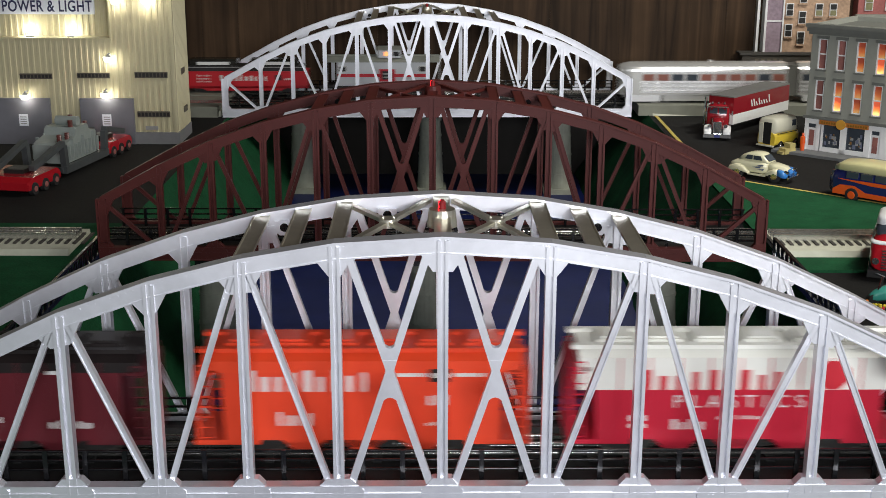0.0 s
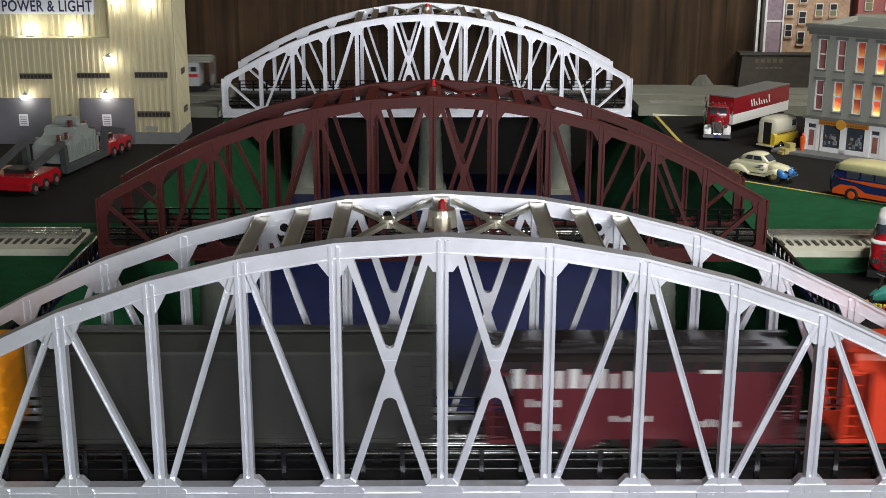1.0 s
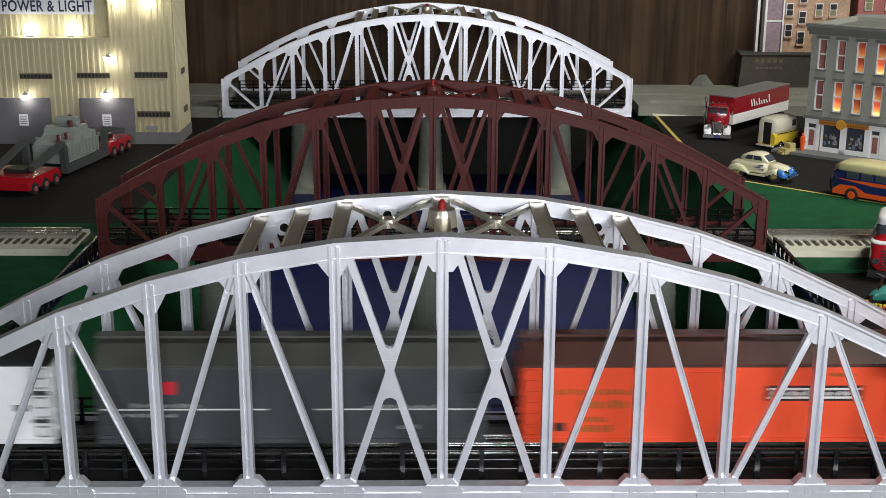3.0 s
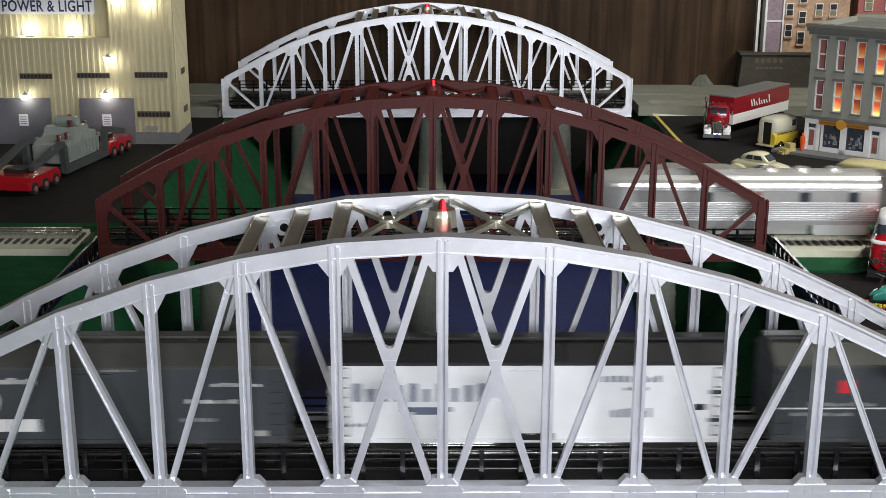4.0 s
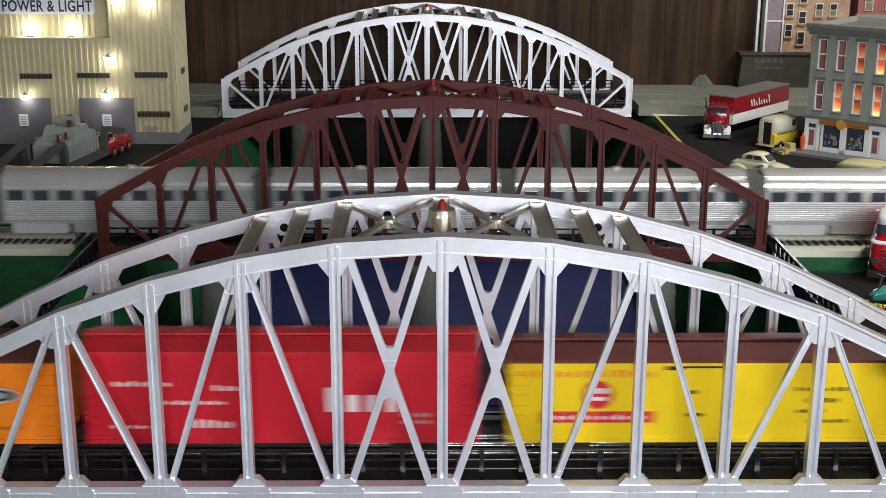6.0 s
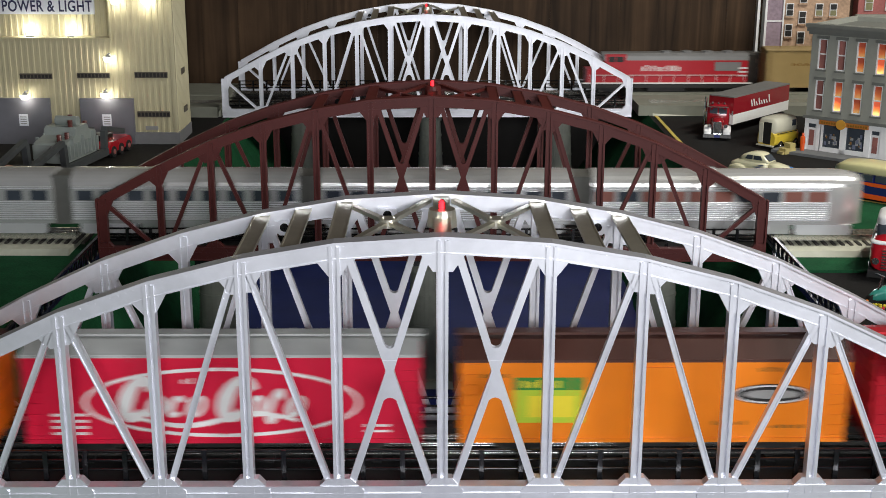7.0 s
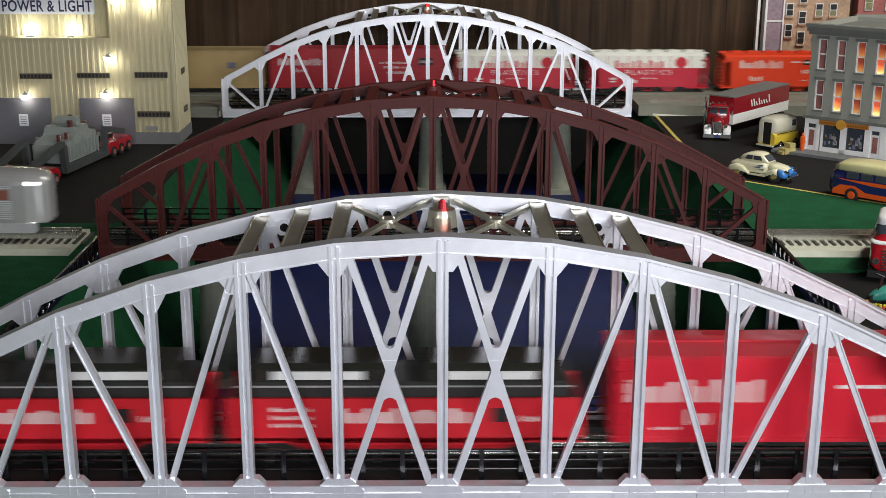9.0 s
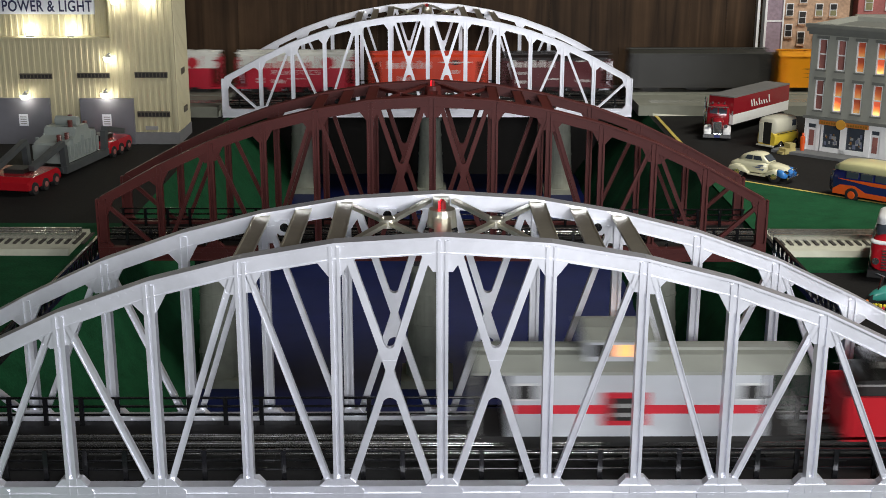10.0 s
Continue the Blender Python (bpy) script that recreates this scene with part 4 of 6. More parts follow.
def make_caboose():
    root = new_car("silver caboose with a red stripe and centre cupola", -12185, "model caboose")
    L = 0.300
    w, wb = L / 2, L / 2 - 0.031
    body, roof, red = mat("silver_caboose_paint", (0.58, 0.60, 0.63), 0.35, 0.25, 0.06, 60, 0.1), mat("caboose_roof_grey", (0.30, 0.31, 0.27), 0.6, 0, 0.12, 60, 0.2), INK["red"]
    bm = bmesh.new()
    box(bm, -wb, wb, -HALF, HALF, 0.046, 0.108)
    bmesh.ops.bevel(bm, geom=bm.edges[:], offset=0.001, segments=1)
    part("body", bm, body, root)
    simple("sill", IRON, root, (-w, w, -HALF + 0.001, HALF - 0.001, 0.040, 0.046))
    bm = bmesh.new()
    h = HALF + 0.003
    prism_x(bm, [(-h, 0.108), (h, 0.108), (h, 0.111), (0.018, 0.121), (-0.018, 0.121), (-h, 0.111)], -w - 0.002, w + 0.002)
    part("roof", bm, roof, root)
    for x0, x1 in ((-w, -0.052), (0.016, w)):
        simple("roofwalk", roof, root, (x0, x1, -0.006, 0.006, 0.1205, 0.124))
    cup = simple("cupola", body, root, (-0.048, 0.012, -0.030, 0.030, 0.119, 0.139))
    bm = bmesh.new()
    prism_x(bm, [(-0.034, 0.139), (0.034, 0.139), (0.034, 0.141), (0.012, 0.146), (-0.012, 0.146), (-0.034, 0.141)], -0.052, 0.016)
    part("cupola_roof", bm, roof, cup)
    for e in (-1, 1):
        y0, y1 = sorted((e * 0.0295, e * 0.0306))
        simple("cupola_window", IRON, cup, (-0.044, -0.028, y0, y1, 0.124, 0.135))
        simple("cupola_window", LAMP_WARM, cup, (-0.022, -0.004, y0, y1, 0.124, 0.135), label="lit orange cupola window")
        y0, y1 = sorted((e * (HALF - 0.001), e * (HALF + 0.0008)))
        for x in (-wb + 0.014, wb - 0.014):
            f = simple("window", INK["white"], root, (x - 0.011, x + 0.011, y0, y1, 0.082, 0.099))
            y2, y3 = sorted((e * HALF, e * (HALF + 0.0014)))
            simple("pane", IRON, f, (x - 0.009, x + 0.009, y2, y3, 0.084, 0.097))
        simple("stripe", red, root, (-wb + 0.002, wb - 0.002, *sorted((e * (HALF - 0.001), e * (HALF + 0.0005))), 0.069, 0.0775))
        simple("bay_plate", red, root, (-0.033, 0.009, *sorted((e * (HALF - 0.001), e * (HALF + 0.0022))), 0.058, 0.090))
        simple("bay_emblem", IRON, root, (-0.026, 0.002, *sorted((e * HALF, e * (HALF + 0.0028))), 0.063, 0.085))
        simple("bay_emblem_bar", INK["grey"], root, (-0.023, -0.001, *sorted((e * HALF, e * (HALF + 0.0034))), 0.067, 0.071), (-0.023, -0.001, *sorted((e * HALF, e * (HALF + 0.0034))), 0.076, 0.080))
        simple("platform", IRON, root, (min(e * wb, e * w), max(e * wb, e * w), -HALF, HALF, 0.043, 0.046))
        bm = bmesh.new()
        for y in (-0.030, -0.010, 0.010, 0.030):
            box(bm, e * w - 0.001, e * w + 0.001, y - 0.001, y + 0.001, 0.046, 0.070 if abs(y) < 0.02 else 0.108)
        box(bm, e * w - 0.001, e * w + 0.001, -0.030, 0.030, 0.069, 0.071)
        part("end_railing", bm, INK["grey"], root)
    running_gear(root, L, inset=0.05)


LAMP_WARM = glow("warm_lamp_glow", (1.0, 0.42, 0.14), 1.1)
make_caboose()


def make_engine():
    root = new_car("red diesel locomotive with a grey roof and white stripe", 4360, "model locomotive")
    L = 0.450
    w = L / 2
    red, grey = mat("engine_red", (0.42, 0.012, 0.022), 0.35, 0, 0.06, 50, 0.1), mat("engine_grey", (0.20, 0.20, 0.20), 0.45, 0, 0.08, 50, 0.1)
    simple("frame", IRON, root, (-w, w, -HALF, HALF, 0.040, 0.050))
    bm = bmesh.new()
    prism(bm, [(-w + 0.012, 0.050), (w - 0.012, 0.050), (w - 0.012, 0.088), (w - 0.06, 0.090), (w - 0.062, 0.112), (-w + 0.012, 0.112)], -0.031, 0.031)
    bmesh.ops.bevel(bm, geom=bm.edges[:], offset=0.002, segments=2)
    part("hood", bm, red, root)
    bm = bmesh.new()
    prism_x(bm, [(-0.031, 0.112), (0.031, 0.112), (0.029, 0.124), (0.018, 0.130), (-0.018, 0.130), (-0.029, 0.124)], -w + 0.010, w - 0.055)
    part("roof", bm, grey, root)
    cab = simple("cab", red, root, (w - 0.115, w - 0.060, -0.033, 0.033, 0.090, 0.128))
    for e in (-1, 1):
        y0, y1 = sorted((e * 0.0325, e * 0.0337))
        simple("cab_window", IRON, cab, (w - 0.108, w - 0.088, y0, y1, 0.108, 0.122), (w - 0.085, w - 0.068, y0, y1, 0.108, 0.122))
        y0, y1 = sorted((e * 0.030, e * 0.0345))
        simple("stripe", INK["white"], root, (-w, w, y0, y1, 0.0505, 0.054))
        simple("grille", grey, root, (-w + 0.03, -w + 0.10, *sorted((e * 0.030, e * 0.0318)), 0.085, 0.108))
        for z in (0.070, 0.080, 0.090):
            simple("end_stripe", INK["white"], root, (-w + 0.013, -w + 0.036, *sorted((e * 0.030, e * 0.0322)), z, z + 0.004))
        bm = bmesh.new()
        for k in range(12):
            x = -w + 0.02 + k * (L - 0.04) / 11
            box(bm, x - 0.0006, x + 0.0006, e * 0.0335 - 0.0006, e * 0.0335 + 0.0006, 0.050, 0.074)
        box(bm, -w + 0.02, w - 0.02, e * 0.0335 - 0.0006, e * 0.0335 + 0.0006, 0.073, 0.0745)
        part("handrail", bm, INK["white"], root)
    for k in range(4):
        bm = bmesh.new()
        x = -w + 0.06 + k * 0.055
        tube(bm, (x, 0, 0.129), (x, 0, 0.134), 0.014, 0.014, 18)
        part("roof_fan", bm, grey, root)
    marks(root, letters(10, -70, 40, 84, 100, "white", 5), half=0.031)
    running_gear(root, L, inset=0.07)
    simple("fuel_tank", IRON, root, (-0.05, 0.05, -0.028, 0.028, 0.030, 0.042))


make_engine()

# ---- the stainless passenger train ----
STAINLESS = mat("stainless_steel", (0.82, 0.82, 0.80), 0.25, 0.64, 0.05, 40, 0.05)
FLUTED = mat("fluted_steel", (0.78, 0.785, 0.80), 0.32, 0.50, 0.06, 40, 0.05)
DIAPHRAGM = mat("grey_diaphragm", (0.10, 0.10, 0.09), 0.7, 0, 0.15, 80, 0.2)
GLASS_DARK = mat("dark_window_glass", (0.05, 0.06, 0.075), 0.12, 0, 0.2, 30, 0.0)
GLASS_WARM = glow("lit_carriage_window", (0.20, 0.065, 0.045), 0.06)
COACHES = []


def coach_section(half, z_lo, z_top):
    """Half round roof over upright sides."""
    pts = [(-half, z_lo), (half, z_lo), (half, 0.106)]
    pts += [(half * math.cos(a), 0.106 + (z_top - 0.106) * math.sin(a)) for a in np.linspace(0.25, math.pi - 0.25, 11)]
    return pts + [(-half, 0.106)]


def coach(label, off, length, kind, seed):
    root = thing("passenger_car" if kind != "engine" else "streamlined_locomotive", pose(0, 0, 0), label, "model locomotive" if kind == "engine" else "model passenger car", "passenger train")
    COACHES.append((root, off))
    L = length
    w = L / 2
    r = random.Random(seed)
    half, z_top = 0.0335, 0.128
    sec = coach_section(half, 0.046, z_top)
    cy, cz = 0, 0.085
    xs = [(-w + 0.006, 1), (w - 0.006, 1)]
    if kind in ("engine", "tail"):
        e = -1 if kind == "tail" else 1
        curve = [(d, math.sqrt(max(0.02, 1 - (1 - d / 0.05) ** 2)) if d < 0.05 else 1) for d in (0, 0.004, 0.010, 0.020, 0.034, 0.05)]
        nose = [(e * (w - d), 0.35 + 0.65 * k) for d, k in curve]
        xs = sorted(nose + [(-e * (w - 0.006), 1)])
    bm = bmesh.new()
    prev = None
    for x, k in xs:
        ring = [bm.verts.new((x, y * k, z if z < 0.1 else 0.1 + (z - 0.1) * (0.3 + 0.7 * k))) for y, z in sec]
        if prev:
            for j in range(len(ring)):
                bm.faces.new((prev[j], prev[(j + 1) % len(ring)], ring[(j + 1) % len(ring)], ring[j]))
        else:
            bm.faces.new(ring[::-1])
        prev = ring
    bm.faces.new(prev)
    part("body", bm, STAINLESS, root)
    s0, s1 = (-w + 0.008, w - 0.008) if kind == "coach" else ((-w + 0.008, w - 0.055) if kind == "engine" else (-w + 0.055, w - 0.008))
    for e in (-1, 1):
        # fluting: thin rails one over the other
        bm = bmesh.new()
        for k in range(9):
            z = 0.0525 + k * 0.0034
            y0, y1 = sorted((e * (half - 0.001), e * (half + 0.0009)))
            box(bm, s0, s1, y0, y1, z, z + 0.0020)
        for z in (0.1035, 0.1010):
            box(bm, s0, s1, *sorted((e * (half - 0.001), e * (half + 0.0007))), z, z + 0.0012)
        tagged(part("fluting", bm, FLUTED, root), kind="stuff")
        simple("skirt", STAINLESS, root, (-w + 0.112, w - 0.112, *sorted((e * (half - 0.006), e * (half - 0.002))), 0.031, 0.047))
        n = int((s1 - s0) / 0.036) if kind != "engine" else 5
        for k in range(n):
            x = s0 + (k + 0.5) * (s1 - s0) / n
            if kind == "engine" and k > 3 or (kind == "coach" and k in (0,) and seed % 2):
                continue
            ww = {"engine": 0.008, "tail": 0.0148}.get(kind, 0.0125)
            lit = kind == "tail" and k not in (2, 3, 8) or (seed == 1 and k == 2)
            y0, y1 = sorted((e * (half - 0.001), e * (half + 0.0007)))
            simple("window", GLASS_WARM if lit else GLASS_DARK, root, (x - ww, x + ww, y0, y1, 0.083, 0.0985))
    # diaphragms join the cars
    for e in (-1, 1):
        if (kind == "engine" and e > 0) or (kind == "tail" and e < 0):
            continue
        x0, x1 = sorted((e * (w - 0.007), e * (w + 0.010)))
        simple("diaphragm", DIAPHRAGM, root, (x0, x1, -0.029, 0.029, 0.044, 0.121))
    for e in (-1, 1):
        xc = e * (w - 0.062)
        bm = bmesh.new()
        for y in (-0.0315, 0.0315):
            prism(bm, [(xc - 0.044, 0.046), (xc + 0.044, 0.046), (xc + 0.044, 0.034), (xc + 0.040, 0.030), (xc - 0.040, 0.030), (xc - 0.044, 0.034)], y - 0.002, y + 0.002)
        box(bm, xc - 0.006, xc + 0.006, -0.0315, 0.0315, 0.034, 0.046)
        bog = part("truck", bm, FLUTED, root)
        for d in (-0.024, 0.024):
            ob = new("wheelset", WHEEL_MESH[0])
            ob.parent = bog
            ob.matrix_basis = pose(xc + d, 0, 0.0355)
    if kind == "engine":
        bm = bmesh.new()
        prism(bm, [(-0.010, 0.122), (0.010, 0.131), (0.11, 0.133), (0.145, 0.129), (0.150, 0.120), (-0.010, 0.118)], -0.022, 0.022)
        bmesh.ops.bevel(bm, geom=bm.edges[:], offset=0.004, segments=2)
        part("cab_roof", bm, STAINLESS, root)
        simple("windshield", GLASS_DARK, root, (w - 0.042, w - 0.030, -0.026, 0.026, 0.100, 0.116))
        for k in range(3):
            bm = bmesh.new()
            tube(bm, (-0.05 - k * 0.05, 0, 0.124), (-0.05 - k * 0.05, 0, 0.131), 0.012, 0.011, 16)
            part("roof_vent", bm, STAINLESS, root)
    else:
        bm = bmesh.new()
        tube(bm, (0.02 * (seed % 3), 0, 0.126), (0.02 * (seed % 3), 0, 0.1315), 0.007, 0.005, 12)
        part("roof_vent", bm, STAINLESS, root)
    return root


# distance of each car's middle behind the nose
for lbl, off, ln, kind, seed in (
    ("stainless streamlined diesel locomotive with a rounded nose", 0.224, 0.440, "engine", 1),
    ("fluted stainless baggage car with few windows", 0.666, 0.400, "coach", 3),
    ("fluted stainless passenger coach with dark windows", 1.064, 0.362, "coach", 2),
    ("fluted stainless passenger coach with dark windows", 1.444, 0.366, "coach", 4),
    ("fluted stainless passenger coach with dark windows", 1.846, 0.402, "coach", 6),
    ("stainless observation car with a rounded tail and lit windows", 2.280, 0.430, "tail", 7),
):
    coach(lbl, off, ln, kind, seed)

# ---- the power station ----
CORR = mat("cream_corrugated_metal", (0.55, 0.50, 0.32), 0.5, 0.1, 0.05, 30, 0.1)
STONE = mat("grey_painted_base", (0.20, 0.20, 0.21), 0.7, 0, 0.1, 60, 0.2)
DOOR_GREY = mat("grey_steel_door", (0.16, 0.16, 0.18), 0.5, 0.1, 0.08, 60, 0.1)
SIGN_WHITE = mat("white_sign_board", (0.80, 0.82, 0.86), 0.5, 0, 0.04, 60, 0.0)
BULB = glow("white_lamp_glow", (1.0, 0.97, 0.86), 18.0)
SHADE = mat("grey_lamp_shade", (0.25, 0.25, 0.25), 0.5, 0.3, 0.1, 60, 0.1)


def corrugated(name, root, x0, x1, y, z0, z1, pitch=0.0130, depth=0.0020):
    """A wall of ribbed sheet, with its thickness behind it."""
    bm = bmesh.new()
    n = int((x1 - x0) / pitch)
    pts = []
    for k in range(n):
        a = x0 + (x1 - x0) * k / n
        p = (x1 - x0) / n
        pts += [(a, 0), (a + p * 0.45, 0), (a + p * 0.55, -depth), (a + p * 0.9, -depth)]
    pts.append((x1, 0))
    lo = [bm.verts.new((px, y + d, z0)) for px, d in pts]
    hi = [bm.verts.new((px, y + d, z1)) for px, d in pts]
    for i in range(len(pts) - 1):
        bm.faces.new((lo[i], lo[i + 1], hi[i + 1], hi[i]))
    b = [bm.verts.new(v) for v in ((x0, y + 0.02, z0), (x1, y + 0.02, z0), (x1, y + 0.02, z1), (x0, y + 0.02, z1))]
    bm.faces.new((lo[-1], b[1], b[2], hi[-1]))
    bm.faces.new((b[0], lo[0], hi[0], b[3]))
    bm.faces.new(hi + [b[2], b[3]])
    return part(name, bm, CORR, root)


def wall_lamp(root, x, y, z, strength):
    bm = bmesh.new()
    tube(bm, (x, y - 0.016, z), (x, y - 0.016, z + 0.0065), 0.0085, 0.004, 16)
    bar(bm, (x, y, z + 0.008), (x, y - 0.016, z + 0.008), 0.003, 0.003, (0, 0, 1))
    lamp = part("wall_lamp", bm, SHADE, root)
    bm = bmesh.new()
    tube(bm, (x, y - 0.016, z - 0.007), (x, y - 0.016, z + 0.0015), 0.0075, 0.0100, 16)
    part("bulb", bm, BULB, lamp, "lit white bulb")
    data = bpy.data.lights.new("wall_lamp_light", "POINT")
    data.energy, data.shadow_soft_size, data.color = strength, 0.006, (1.0, 0.95, 0.80)
    ob = new("wall_lamp_light", data)
    ob.location = Vector((x, y - 0.022, z - 0.014))


YF = 2.755
station = thing("power_station", pose(0, 0, 0), "cream corrugated metal power station with grey doors, lit wall lamps", "model building")
corrugated("tower_wall", station, -0.725, -0.592, YF, 0.012, 0.42)
corrugated("lower_wall", station, -1.30, -0.725, YF + 0.001, 0.012, 0.218)
corrugated("upper_wall", station, -1.30, -0.725, YF + 0.030, 0.218, 0.42)
simple("corner_trim", CORR, station, (-0.594, -0.588, YF - 0.004, YF + 0.004, 0.012, 0.42), (-0.7265, -0.7235, YF - 0.004, YF + 0.03, 0.218, 0.42))
simple("parapet", CORR, station, (-1.30, -0.725, YF - 0.004, YF + 0.030, 0.2165, 0.2195))
# the side wall runs back in ribs
bm = bmesh.new()
ribs_ = []
for k in range(14):
    y0 = YF + 0.004 + k * 0.0092
    ribs_ += [(-0.589, y0), (-0.589, y0 + 0.0040), (-0.5865, y0 + 0.0050), (-0.5865, y0 + 0.0085)]
ribs_ += [(-0.589, YF + 0.133), (-0.600, YF + 0.133), (-0.600, YF + 0.004)]
lo_v, hi_v = [[bm.verts.new((px, py, z)) for px, py in ribs_] for z in (0.012, 0.42)]
bm.faces.new(hi_v)
for k in range(len(ribs_)):
    bm.faces.new((lo_v[k], lo_v[(k + 1) % len(ribs_)], hi_v[(k + 1) % len(ribs_)], hi_v[k]))
part("side_wall", bm, CORR, station)
for x0, x1, y1 in ((-0.684, -0.585, 0.133), (-0.866, -0.802, 0.02), (-1.30, -0.984, 0.02)):
    simple("base", STONE, station, (x0, x1, YF - 0.006, YF + y1, GROUND, 0.012))
simple("roof_deck", STONE, station, (-1.30, -0.59, YF + 0.02, YF + 0.133, 0.40, 0.42))
for x0, x1 in ((-0.983, -0.867), (-0.801, -0.683)):
    dr = simple("loading_door", DOOR_GREY, station, (x0, x1, YF - 0.009, YF - 0.001, GROUND, 0.088))
    xn = x0 + (0.056 if x0 < -0.9 else 0.058)
    nt_ = simple("notice", SIGN_WHITE, dr, (xn - 0.010, xn + 0.010, YF - 0.0105, YF - 0.0095, 0.027, 0.053))
    simple("notice_print", INK["grey"], nt_, *[(xn - 0.007, xn + 0.007, YF - 0.0110, YF - 0.0104, 0.031 + k * 0.005, 0.033 + k * 0.005) for k in range(4)])
for x0, x1, z0, z1 in ((-0.929, -0.858, 0.130, 0.142), (-0.803, -0.732, 0.132, 0.144), (-0.677, -0.605, 0.133, 0.146), (-0.676, -0.604, 0.046, 0.059)):
    v = simple("vent", mat("brown_vent_frame", (0.10, 0.085, 0.06), 0.6), station, (x0, x1, YF - 0.0055, YF - 0.002, z0, z1))
    n = 9
    for k in range(n):
        a = x0 + (x1 - x0) * (k + 0.15) / n
        simple("slot", IRON, v, (a, a + (x1 - x0) / n * 0.72, YF - 0.0062, YF - 0.005, z0 + 0.0022, z1 - 0.0022))
for y, z in ((YF + 0.05, 0.133), (YF + 0.06, 0.046)):
    simple("side_vent", mat("brown_vent_frame", (0.10, 0.085, 0.06), 0.6), station, (-0.590, -0.5850, y, y + 0.035, z, z + 0.013))
simple("name_plate", INK["grey"], station, (-0.660, -0.632, YF - 0.0045, YF - 0.0030, 0.018, 0.026))
YS = YF + 0.026
board = simple("sign_board", SIGN_WHITE, station, (-1.06, -0.762, YS - 0.006, YS, 0.268, 0.345), label="white sign with dark blue words")
txt = bpy.data.curves.new("sign_lettering", "FONT")
txt.body, txt.size, txt.extrude, txt.offset, txt.align_x, txt.space_character = "POWER & LIGHT", 0.0335, 0.0003, 0.0006, "RIGHT", 1.08
ob = new("sign_lettering", txt)
ob.data.materials.append(mat("dark_blue_letters", (0.015, 0.02, 0.07), 0.5))
ob.parent = board
ob.matrix_basis = pose(-0.766, YS - 0.0068, 0.2745, 90, 0, 0) @ Matrix.Diagonal((0.74, 1, 1, 1))
simple("sign_upper_words", INK["blue"], board, *[(-1.02 + k * 0.024, -1.004 + k * 0.024, YS - 0.0066, YS - 0.005, 0.3010, 0.330) for k in range(8)])
simple("sign_red_band", INK["red"], board, (-0.805, -0.768, YS - 0.0066, YS - 0.005, 0.3010, 0.330))
for x, z, w in ((-0.729, 0.178, 0.012), (-0.917, 0.095, 0.014), (-0.741, 0.099, 0.022), (-0.705, 0.301, 0.009), (-0.640, 0.303, 0.035)):
    wall_lamp(station, x, YF - 0.002, z, w)
# two floodlights on the parapet wash the sign
for x in (-0.905, -0.815):
    data = bpy.data.lights.new("sign_flood_light", "POINT")
    data.energy, data.shadow_soft_size, data.color = 0.10, 0.012, (1.0, 0.98, 0.84)
    lo_ = new("sign_flood_light", data)
    lo_.location = (x, YF + 0.010, 0.231)
    bm = bmesh.new()
    tube(bm, (x, YF + 0.010, 0.2195), (x, YF + 0.012, 0.2225), 0.007, 0.009, 12)
    fl = part("flood_lamp", bm, SHADE, station)
    bm = bmesh.new()
    tube(bm, (x, YF + 0.012, 0.2225), (x, YF + 0.0125, 0.2260), 0.0085, 0.0065, 14)
    part("bulb", bm, BULB, fl, "lit white bulb")

# ---- the corner shop ----
SHOP = mat("grey_green_plaster", (0.275, 0.28, 0.245), 0.75, 0, 0.08, 70, 0.2)
TRIM = mat("dark_grey_trim", (0.135, 0.14, 0.126), 0.7, 0, 0.1, 70, 0.2)
SASH = mat("white_window_sash", (0.80, 0.80, 0.80), 0.5, 0, 0.05, 70, 0.0)
ROOMRED = mat("dim_red_room", (0.26, 0.10, 0.085), 0.7, 0, 0.3, 40, 0.0)


def glow_ramp_pane(name, level):
    """A pane with a low bulb's falloff painted into its emission: flame-coloured, brightest at the bottom."""
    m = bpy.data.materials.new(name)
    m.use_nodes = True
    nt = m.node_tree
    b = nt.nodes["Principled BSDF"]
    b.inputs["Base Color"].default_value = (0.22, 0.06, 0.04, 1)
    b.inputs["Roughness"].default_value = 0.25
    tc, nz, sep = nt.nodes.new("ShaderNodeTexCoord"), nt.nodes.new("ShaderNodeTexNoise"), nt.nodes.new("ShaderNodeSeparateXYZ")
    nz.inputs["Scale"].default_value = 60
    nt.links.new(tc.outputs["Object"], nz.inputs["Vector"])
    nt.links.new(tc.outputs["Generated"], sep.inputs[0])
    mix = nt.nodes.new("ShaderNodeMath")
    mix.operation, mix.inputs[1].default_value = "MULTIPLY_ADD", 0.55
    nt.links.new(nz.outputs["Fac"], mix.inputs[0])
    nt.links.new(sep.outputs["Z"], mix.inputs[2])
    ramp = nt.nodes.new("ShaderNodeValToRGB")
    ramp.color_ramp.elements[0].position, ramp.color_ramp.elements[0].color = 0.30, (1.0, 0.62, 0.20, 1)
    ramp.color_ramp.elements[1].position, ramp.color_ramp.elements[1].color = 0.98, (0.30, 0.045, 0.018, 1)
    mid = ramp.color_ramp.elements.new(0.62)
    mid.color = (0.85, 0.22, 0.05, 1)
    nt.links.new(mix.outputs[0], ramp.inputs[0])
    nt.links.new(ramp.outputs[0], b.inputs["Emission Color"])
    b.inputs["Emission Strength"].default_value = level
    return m


